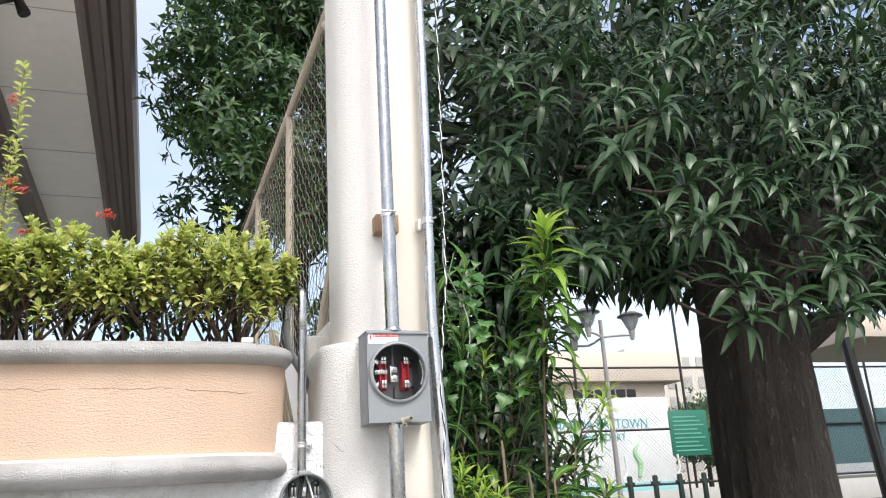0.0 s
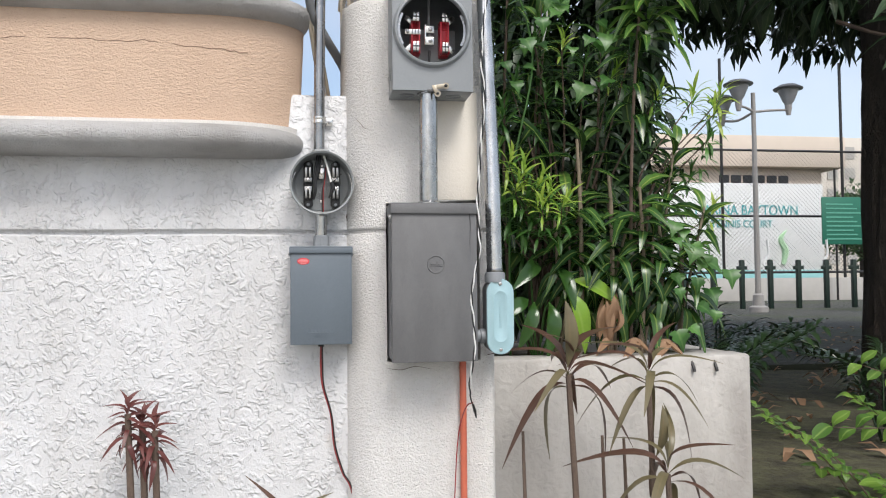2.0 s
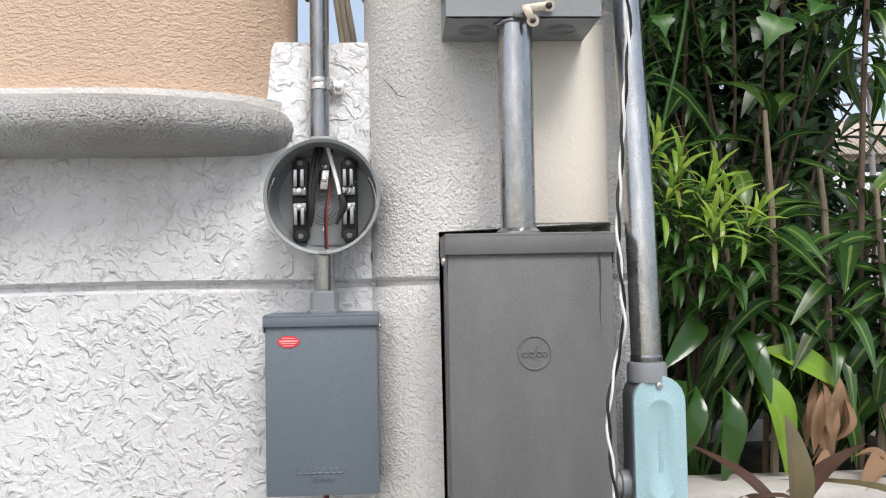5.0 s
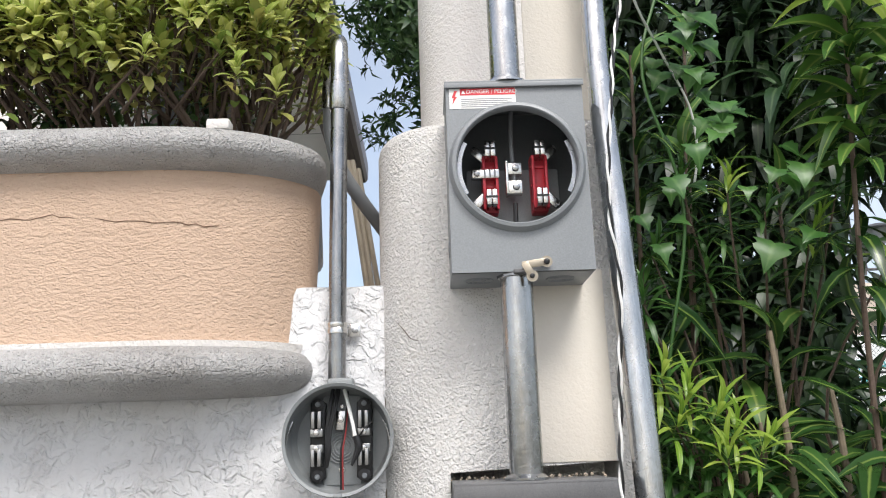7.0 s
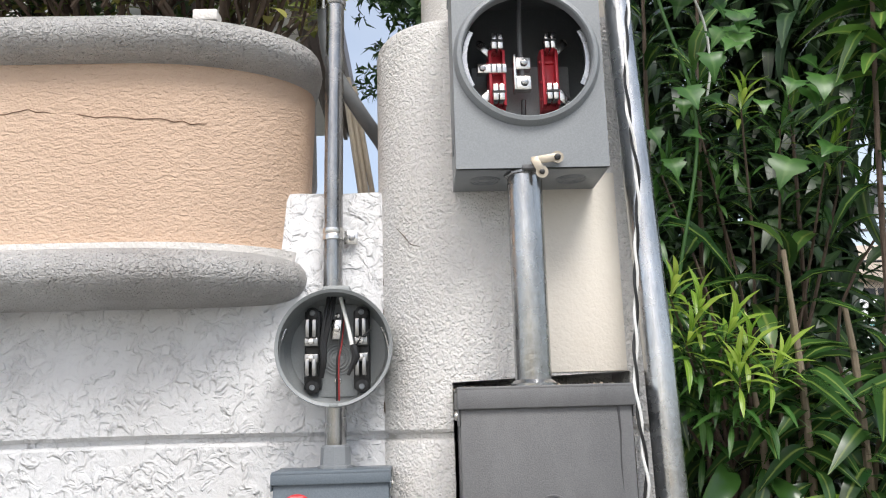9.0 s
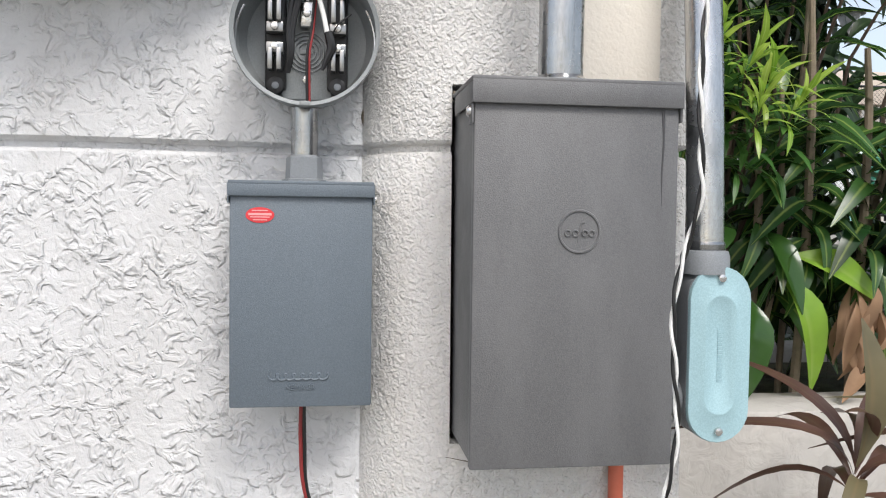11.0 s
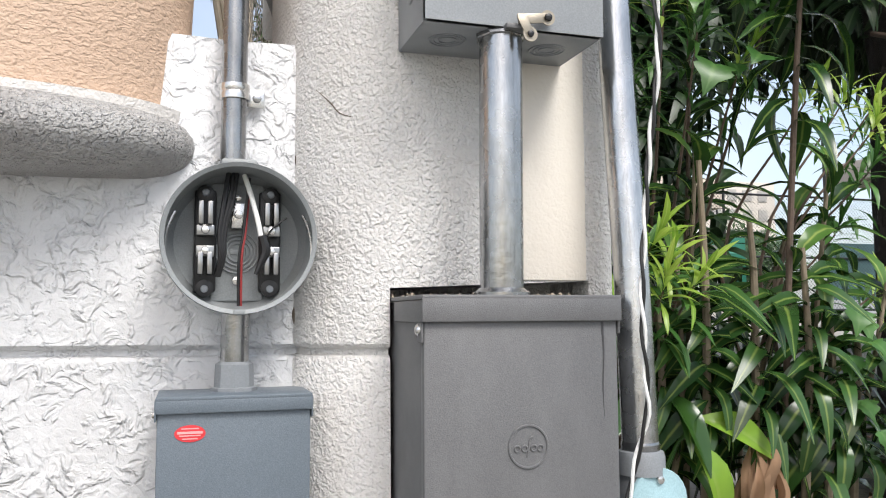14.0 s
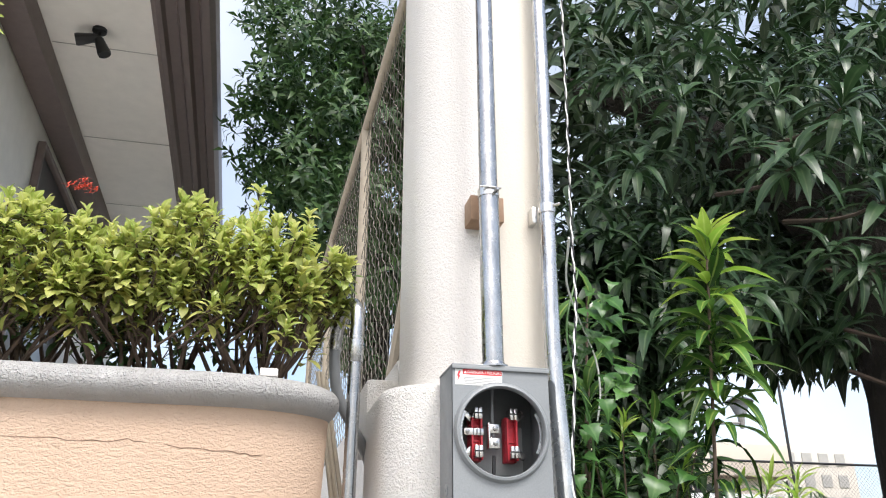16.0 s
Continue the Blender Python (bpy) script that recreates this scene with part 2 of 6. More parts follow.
def tube(points, radius, segs=12, steps=8, smooth=True, caps=True, into=None):
    """A round tube along points; radius a number or one for each point."""
    pts = spline(points, steps) if smooth else [Vector(q) for q in points]
    rad = radius if isinstance(radius, (list, tuple)) else [radius] * len(points)
    rs = np.interp(np.linspace(0, len(rad) - 1, len(pts)), range(len(rad)), rad)
    rings, ref = [], None
    for i, q in enumerate(pts):
        d = (pts[min(i + 1, len(pts) - 1)] - pts[max(i - 1, 0)]).normalized()
        if ref is None:
            ref = d.orthogonal().normalized()
        ref = (ref - d * ref.dot(d)).normalized()
        w = d.cross(ref)
        rings.append([q + (ref * math.cos(a) + w * math.sin(a)) * rs[i] for a in (2 * math.pi * k / segs for k in range(segs))])
    if into is not None:
        vs = [[into.verts.new(q) for q in r] for r in rings]
        for a, b in zip(vs, vs[1:]):
            for i in range(segs):
                into.faces.new((a[i], a[(i + 1) % segs], b[(i + 1) % segs], b[i]))
        return into
    return loft(rings, True, caps)


def arc(cx, cy, r, a0, a1, n):
    return [(cx + r * math.cos(radians(a0 + (a1 - a0) * i / n)), cy + r * math.sin(radians(a0 + (a1 - a0) * i / n))) for i in range(n + 1)]


def y_axis(x, y, z):
    """Turned forms with their height towards the viewer (minus y)."""
    return Matrix.Translation((x, y, z)) @ Matrix.Rotation(radians(90), 4, "X")


def inset(outline, d):
    """A closed plan outline (anticlockwise) moved inwards by d."""
    out, n = [], len(outline)
    for i in range(n):
        a, b, c = Vector(outline[i - 1]), Vector(outline[i]), Vector(outline[(i + 1) % n])
        t = ((b - a).normalized() + (c - b).normalized()).normalized()
        out.append(b + Vector((-t.y, t.x)) * d)
    return out


def column(outline, levels):
    """A plan outline lofted up through (z, inset) levels."""
    return loft([[(q[0], q[1], z) for q in inset(outline, d)] for z, d in levels])


def screw(x, y, z, r, parent, material=None, name="screw"):
    b = turned([(r * 0.9, 0), (r, r * 0.2), (r * 0.85, r * 0.6), (r * 0.4, r * 0.75)], 12, y_axis(x, y, z))
    box(x - r * 0.75, x + r * 0.75, y - r * 0.8, y - r * 0.72, z - r * 0.12, z + r * 0.12, bm=b)
    return part(name, b, material or STEEL, parent)


def words(text, size, m, material, parent, name="lettering", depth=0.0006, align="CENTER"):
    """Raised letters as a mesh, at m (letters face local z)."""
    cu = bpy.data.curves.new("letters", "FONT")
    cu.body, cu.size, cu.align_x, cu.align_y, cu.extrude = text, size, align, "CENTER", depth
    tmp = new("letters", cu)
    me = bpy.data.meshes.new_from_object(tmp.evaluated_get(bpy.context.evaluated_depsgraph_get()))
    bpy.data.objects.remove(tmp)
    b = bmesh.new()
    b.from_mesh(me)
    bmesh.ops.transform(b, matrix=m, verts=b.verts)
    return part(name, b, material, parent, smooth=False)


FRONT = Matrix.Rotation(radians(90), 4, "X")

# ---- ground and walls ----
gm = Mat("pavement_concrete", 0.85)
gm.color(gm.mix(gm.noise(2, 6), (0.25, 0.24, 0.22), (0.38, 0.37, 0.34))).bump(gm.noise(60, 4), 0.002)
lm = Mat("leaf_litter_ground", 0.95)
lm.color(lm.mix(lm.ramp(lm.noise(7, 6, 0.7), [(0.35, 0.0), (0.65, 1.0)]), (0.035, 0.03, 0.02), (0.10, 0.10, 0.05)))
lm.bump(lm.noise(40, 5), 0.02)
PARK = 0.72


def ground_height(x, y):
    """Street level in front, the park a step higher behind the walls."""
    k = min(1, max(0, (y - 2.0) / 1.3))
    return PARK * k * k * (3 - 2 * k)


bm = bmesh.new()
xs = [-900, -200, -40, -12] + [-6 + 0.75 * i for i in range(29)] + [22, 30, 45, 80, 200, 900]
ys = [-900, -200, -40, -8, -2, 1] + [2.0 + 0.2 * i for i in range(8)] + [4, 5, 6, 8, 10, 13, 17, 22, 30, 45, 80, 200, 900]
grid = [[bm.verts.new((x, y, ground_height(x, y) + (0.03 * noise.noise((x, y, 0)) if 2.5 < y < 20 and abs(x) < 30 else 0))) for x in xs] for y in ys]
for r0, r1 in zip(grid, grid[1:]):
    for i in range(len(xs) - 1):
        bm.faces.new((r0[i], r0[i + 1], r1[i + 1], r1[i]))
whole("ground", bm, lm.m, "dark earth strewn with leaf litter under the trees", "ground", kind="structure")

# front pavement, a slab over the street side
# pale slab added out of view behind the wall, bounces light onto the soffit
BOUNCE = plain("pale_bounce_slab", (0.72, 0.70, 0.67), 0.9, 0, 0.12, 3)
whole("bounce_slab", box(-9, 0.58, 3.4, 16, 0.5, PARK + 0.06, 0.01), BOUNCE, "unseen pale slab added to bounce light up to the soffit", "paving", kind="structure")
whole("pavement", box(-12, 12, -30, 2.0, -0.06, 0.012, 0.005), gm.m, "plain grey concrete pavement before the wall", "pavement", kind="structure")

# stucco wall with a horizontal joint
GZ = 1.637


def wall_profile(x):
    return [(x, 3.0, -0.1), (x, 2.77, -0.1), (x, 2.77, 0.9), (x, 2.77, GZ - 0.009), (x, 2.773, GZ - 0.005), (x, 2.782, GZ - 0.003), (x, 2.782, GZ + 0.004),
            (x, 2.773, GZ + 0.006), (x, 2.769, GZ + 0.010), (x, 2.769, 2.012), (x, 2.773, 2.024), (x, 2.785, 2.028), (x, 2.985, 2.03), (x, 3.0, 2.018)]


rnd = random.Random(4)
rings = []
for i in range(121):
    x = -6 + 6.56 * i / 120
    j = 0.0025 * noise.noise((x * 3, 0, 0))
    rings.append([(p[0], p[1] + j * 0.4, p[2] + (j if 1.5 < p[2] < 1.8 else (3 * j + 0.004 * noise.noise((x * 25, 2, 0)) if p[2] > 2.0 else 0))) for p in wall_profile(x)])
whole("wall_north", loft(rings), WHITE_STUCCO, "white trowelled stucco garden wall with a horizontal joint", "wall", kind="structure")

# pillar: a broad rounded base and a plainer shaft
base_plan = [(0.53, 3.10), (0.512, 3.0), (0.512, 2.86)] + [(0.642 - 0.13 * math.cos(radians(a)), 2.815 - 0.131 * math.sin(radians(a))) for a in range(8, 91, 8)] + [(0.70, 2.683), (0.80, 2.682), (0.90, 2.684)] + arc(0.902, 2.704, 0.02, 280, 355, 4) + [(0.922, 2.80), (0.922, 3.10)]
pil = column(base_plan, [(-0.1, 0), (0.6, 0), (GZ - 0.010, 0), (GZ - 0.005, 0.003), (GZ - 0.003, 0.010), (GZ + 0.004, 0.010), (GZ + 0.006, 0.003), (GZ + 0.010, 0), (1.95, 0), (2.26, 0), (2.274, 0.003), (2.283, 0.010), (2.286, 0.02)])
pillar = whole("pillar_base", pil, PILLAR_STUCCO, "broad white stucco pillar base with rounded corner", "pillar", kind="structure")
# recess chopped for the panel
cut = new("cutter", bpy.data.meshes.new("cutter"))
cb = box(0.6245, 0.880, 2.5, 2.80, 1.284, 1.718)
for v in cb.verts:
    if v.co.x < 0.7 and v.co.z > 1.6:
        v.co.x, v.co.z = 0.6225, 1.712
    elif v.co.z > 1.6:
        v.co.z = 1.722
cb.to_mesh(cut.data)
cb.free()
mod = pillar.modifiers.new("recess", "BOOLEAN")
mod.object, mod.operation, mod.solver = cut, "DIFFERENCE", "EXACT"
cutme = bpy.data.meshes.new_from_object(pillar.evaluated_get(bpy.context.evaluated_depsgraph_get()))
pillar.modifiers.clear()
pillar.data = cutme
smooth_mesh(cutme)
bpy.data.objects.remove(cut)

shaft_plan = [(0.62, 3.05), (0.592, 2.98), (0.592, 2.86)] + [(0.722 - 0.13 * math.cos(radians(a)), 2.83 - 0.132 * math.sin(radians(a))) for a in range(8, 91, 8)] + [(0.79, 2.697), (0.90, 2.698)] + arc(0.902, 2.716, 0.018, 280, 355, 4) + [(0.92, 2.80), (0.92, 3.05)]
whole("pillar_shaft", column(shaft_plan, [(2.27, 0), (2.5, 0), (3.0, 0.0), (5.2, 0.0)]), SHAFT_STUCCO, "tall off-white rendered pillar shaft", "pillar", kind="structure")
# light on the shaft's right half, put in as a thin cream-coloured strip
whole("pillar_light_strip", box(0.775, 0.915, 2.6945, 2.72, 2.284, 5.2, 0.004), CREAM, "cream strip standing for the light on the pillar shaft's right side", "pillar", kind="structure")
# patched strip beside the conduit
b = bmesh.new()
box(0.757, 0.876, 2.6795, 2.70, 1.722, 2.02, 0.002, bm=b)
whole("render_patch", b, CREAM, "smooth cream mortar patch above the panel", "wall patch", kind="structure")
b = bmesh.new()
for i in range(44):
    x = 0.625 + 0.235 * i / 44 + rnd.uniform(-0.003, 0.003)
    s = rnd.uniform(0.0014, 0.0040)
    q = bmesh.new()
    bmesh.ops.create_icosphere(q, subdivisions=1, radius=s, matrix=Matrix.Translation((x, rnd.uniform(2.66, 2.70), 1.7005 + rnd.uniform(0, 0.004))))
    join(b, q)
whole("mortar_rubble", b, RUBBLE, "crumbled brown mortar in the chopped recess", "rubble", kind="stuff")

# grimy crevice where the wall's end meets the pillar, and hair cracks in the pillar render
GRIME = plain("crevice_grime", (0.13, 0.105, 0.08), 0.95, 0, 0.5, 80, 0.001)
line = [(0.524 + 0.004 * noise.noise((0, 5, k * 0.8)) + (0.004 if k > 14 else 0), 2.7685 - (0.001 if k % 3 else 0), 1.648 + 0.0164 * k) for k in range(24)]
whole("wall_crevice", tube(line, [0.001] + [0.0026 + 0.0018 * noise.noise((k * 0.9, 2, 2)) for k in range(22)] + [0.001], 6, 3), GRIME, "dark grimy crevice between wall end and pillar", "crevice", kind="structure")
for k, run in enumerate(([(0.541, 1.955), (0.556, 1.936), (0.566, 1.922), (0.580, 1.916)], [(0.62, 1.268), (0.66, 1.262), (0.70, 1.270), (0.745, 1.262)])):
    pts = [(x, (2.815 - 0.131 * math.sin(math.acos(max(-1, min(1, (0.642 - x) / 0.13)))) if x < 0.642 else 2.683) - 0.0002, z) for x, z in run]
    whole("hair_crack", tube(pts, [0.0003, 0.0010, 0.0008, 0.0003], 5, 6), GRIME, "thin dark crack in the pillar render", "crack", kind="structure")

# ---- wall-top planter ----


def trough_plan(front, right, back=3.5):
    e = [(right - 0.26 + 0.26 * math.sin(radians(a)), front + 0.16 - 0.16 * math.cos(radians(a))) for a in range(0, 91, 6)]
    return [(-6.0, back), (-6.0, front), (-3.0, front), (-1.5, front), (-0.6, front)] + e + [(right - 0.002, front + 0.20), (right - 0.03, front + 0.32), (right - 0.10, back)]


def band(levels):
    rings = []
    for z, front, right in levels:
        rings.append([(x, y, z) for x, y in trough_plan(front, right)])
    return rings


planter = thing("wall_planter", (-1.0, 2.9, 1.84), "long peach stucco planter trough with grey rounded mouldings", "planter")
lv = [(1.90, 2.684, 0.388), (1.95, 2.680, 0.390), (2.03, 2.676, 0.394), (2.10, 2.672, 0.397), (2.16, 2.669, 0.400), (2.225, 2.667, 0.402)]
part("trough", loft(band(lv)), PEACH, planter, "peach stucco band with a hairline crack")


def roll(z0, z1, out, front, right, k=10):
    """A half-round moulding level by level."""
    levels = []
    for i in range(k + 1):
        a = math.pi * i / k
        levels.append((z0 + (z1 - z0) * (0.5 - 0.5 * math.cos(a)), front + 0.03 - (out + 0.03) * math.sin(a) ** 0.7, right - 0.03 + (out * 0.55 + 0.03) * math.sin(a) ** 0.7))
    return loft(band(levels))


part("lower_moulding", roll(1.840, 1.922, 0.058, 2.684, 0.371), MOULD, planter, "grey stucco bullnose moulding")
part("ledge", loft(band([(1.910, 2.664, 0.398), (1.9250, 2.663, 0.400), (1.9262, 2.69, 0.378)])), SHAFT_STUCCO, planter, "thin white ledge under the peach band")
part("rim", roll(2.203, 2.278, 0.05, 2.668, 0.393), MOULD, planter, "grey stucco bullnose rim")
part("soil", box(-5.9, 0.27, 2.76, 3.40, 2.24, 2.2785, 0.01), lm.m, planter, "dark potting soil")
# hairline crack along the peach band
def band_front(x, z):
    """The face of the peach band at a place along it."""
    front = 2.684 - 0.0523 * (z - 1.90)
    a = math.asin(min(1, max(0, (x - 0.14) / 0.26)))
    return front + 0.16 * (1 - math.cos(a))


CRACK = plain("crack_dark", (0.17, 0.105, 0.07), 0.95)
cp = []
for i in range(78):
    x = -0.62 + 0.0114 * i
    z = 2.129 - 0.018 * max(0, x) / 0.25 + 0.010 * noise.noise((i * 0.23, 3, 0)) + 0.004 * noise.noise((i * 0.9, 8, 0))
    cp.append((x, band_front(x, z) - 0.0018, z))
for k0, k1 in ((0, 30), (33, 58), (60, 78)):
    run = cp[k0:k1]
    part("crack", tube(run, [0.0003] + [0.0007 + 0.0005 * noise.noise((i * 0.7, k0, 1)) for i in range(len(run) - 2)] + [0.0003], 5, 2), CRACK, planter, "dark hairline crack")
whole("wall_chip", box(0.238, 0.276, 2.66, 2.69, 2.272, 2.290, 0.003), SHAFT_STUCCO, "small white mortar chip lying on the planter rim", "mortar chip")

# ---- low planter beside the pillar ----
low = thing("low_planter", (1.38, 3.2, 0), "low weathered concrete planter wall", "planter")
X0, X1, Y0, Y1, ZT = 0.925, 1.80, 2.90, 3.62, 1.262
part("front_wall", box(X0, X1, Y0, Y0 + 0.13, -0.05, ZT, 0.012), CONCRETE, low)
part("side_wall", box(X1 - 0.13, X1 - 0.001, Y0 + 0.131, Y1, -0.05, ZT - 0.002, 0.012), CONCRETE, low)
part("back_wall", box(X0, X1 - 0.132, Y1 - 0.13, Y1 - 0.001, -0.05, ZT - 0.004, 0.012), CONCRETE, low)
part("soil", box(X0, X1 - 0.135, Y0 + 0.132, Y1 - 0.133, -0.02, ZT - 0.035, 0.01), lm.m, low, "dark soil with dry leaves")

# ---- round meter socket ----


def lug(x, y, z, parent, up=1, name="terminal_lug"):
    """Sprung jaw pair with a screw lug below or above it."""
    b = box(x - 0.0080, x - 0.0022, y - 0.026, y - 0.006, z + up * 0.004 - 0.0005, z + up * 0.030, 0.0012)
    box(x + 0.0022, x + 0.0080, y - 0.026, y - 0.006, z + up * 0.004 - 0.0005, z + up * 0.030, 0.0012, bm=b)
    if up < 0:
        bmesh.ops.recalc_face_normals(b, faces=b.faces)
    box(x - 0.010, x + 0.010, y - 0.020, y - 0.004, z - 0.009, z + 0.003, 0.0012, bm=b)
    part(name, b, JAW, parent, "steel jaw and lug")
    screw(x, y - 0.0205, z - 0.003, 0.0048, parent, STEEL)


def round_socket():
    cx, cy, cz = 0.4515, 2.766, 1.7675
    t = thing("round_meter_socket", (cx, cy, cz), "open round grey meter socket without its meter, on the wall", "meter socket")
    R = 0.0862
    prof = [(0.0005, 0.012), (R - 0.010, 0.012), (R - 0.006, 0.016), (R - 0.005, 0.070), (R - 0.0055, 0.077), (R - 0.001, 0.080), (R, 0.076), (R, 0.068), (R - 0.003, 0.064), (R - 0.003, 0.03), (R - 0.02, 0.002), (0.0005, 0.0)]
    part("housing", turned(prof, 56, y_axis(cx, cy, cz), caps=False), INNER, t)
    yb = cy - 0.012
    # raised back plate and embossed rings
    part("back_plate", box(cx - 0.030, cx + 0.030, yb - 0.004, yb, cz - 0.070, cz + 0.070, 0.003), INNER, t)
    b = bmesh.new()
    for r in (0.011, 0.0155, 0.020, 0.0245):
        join(b, turned([(r - 0.0014, 0.003), (r - 0.0008, 0.0068), (r + 0.0008, 0.0068), (r + 0.0014, 0.003)], 28, y_axis(cx, yb, cz - 0.012), caps=False))
    box(cx - 0.008, cx + 0.008, yb - 0.0055, yb - 0.003, cz - 0.015, cz - 0.009, 0.0006, bm=b)
    part("embossed_mark", b, INNER, t, "embossed rings on the back plate")
    for sx in (-1, 1):
        x = cx + sx * 0.037
        blk = box(x - 0.0125, x + 0.0125, yb - 0.016, yb - 0.001, cz - 0.060, cz + 0.060, 0.003)
        for sz in (-1, 1):
            join(blk, turned([(0.010, 0.0), (0.010, 0.018), (0.007, 0.019)], 16, y_axis(x, yb, cz + sz * 0.055)))
        block = part("terminal_block", blk, BLACK, t, "black plastic terminal block")
        lug(x, yb - 0.014, cz + 0.014, block, 1)
        lug(x, yb - 0.014, cz - 0.010, block, -1)
        screw(x, yb - 0.019, cz + 0.056, 0.0045, block, FITTING)
        screw(x, yb - 0.019, cz - 0.056, 0.0045, block, FITTING)
    part("neutral_lug", box(cx - 0.0085, cx + 0.0085, yb - 0.022, yb - 0.004, cz + 0.015, cz + 0.045, 0.0015), STEEL, t, "bright neutral lug")
    screw(cx, yb - 0.0225, cz + 0.031, 0.0052, t)
    screw(cx, yb - 0.004, cz + 0.053, 0.0045, t)
    screw(cx, yb - 0.004, cz - 0.046, 0.0060, t)
    part("top_hub", box(cx - 0.021, cx + 0.021, cy - 0.044, cy - 0.006, cz + R - 0.006, cz + R + 0.010, 0.004), INNER, t)
    part("rim_tab", box(cx - 0.006, cx + 0.006, cy - 0.082, cy - 0.074, cz - R + 0.0005, cz - R + 0.006, 0.001), INNER, t)
    b = bmesh.new()
    for a0, a1 in ((150, 205), (335, 390)):
        seg = [((R - 0.0062) * math.cos(radians(a)), (R - 0.0062) * math.sin(radians(a))) for a in np.linspace(a0, a1, 14)]
        join(b, tube([(cx + x, cy - 0.072, cz + z - 0.012) for x, z in seg], 0.0016, 6, 1))
    part("ring_clips", b, GALV, t, "thin steel ring clips")["kind"] = "stuff"
    # loose cable ends
    y = yb - 0.022
    for k, dx in enumerate((0.0, 0.006, 0.010)):
        part("cable", tube([(cx - 0.012 + dx, y - 0.002, cz + 0.079), (cx - 0.016 + dx, y - 0.01, cz + 0.05), (cx - 0.021 + dx * 0.6, y - 0.012, cz + 0.01), (cx - 0.020 + dx * 0.4, y - 0.012, cz - 0.02), (cx - 0.024 + dx * 0.3, y - 0.006, cz - 0.042)], 0.0030 - 0.0004 * k, 8), BLACK, t, "cut black cable")
    part("cable", tube([(cx + 0.006, y, cz + 0.078), (cx + 0.014, y - 0.012, cz + 0.05), (cx + 0.021, y - 0.018, cz + 0.022), (cx + 0.0245, y - 0.020, cz + 0.004)], 0.0030, 8), WHITE_WIRE, t, "white insulated cable end")
    part("cable", tube([(cx + 0.012, y, cz + 0.06), (cx + 0.008, y - 0.004, cz + 0.01), (cx + 0.004, y - 0.008, cz - 0.02), (cx + 0.004, y - 0.004, cz - 0.076)], 0.0014, 8), RED_WIRE, t, "thin red cable")
    part("cable", tube([(cx + 0.012, y - 0.001, cz + 0.075), (cx + 0.006, y - 0.004, cz + 0.01), (cx + 0.001, y - 0.007, cz - 0.02), (cx + 0.001, y - 0.004, cz - 0.076)], 0.0017, 8), BLACK, t)
    part("taped_end", tube([(cx + 0.026, y - 0.020, cz + 0.005), (cx + 0.030, y - 0.02, cz - 0.012), (cx + 0.025, y - 0.02, cz - 0.026), (cx + 0.019, y - 0.02, cz - 0.040)], [0.0052, 0.006, 0.004, 0.002], 8), BLACK, t, "black taped cable end")
    part("cable", tube([(cx + 0.030, y - 0.02, cz + 0.002), (cx + 0.038, y - 0.024, cz + 0.014), (cx + 0.053, y - 0.026, cz + 0.026)], 0.0011, 6), BLACK, t)


round_socket()

# ---- small disconnect box ----


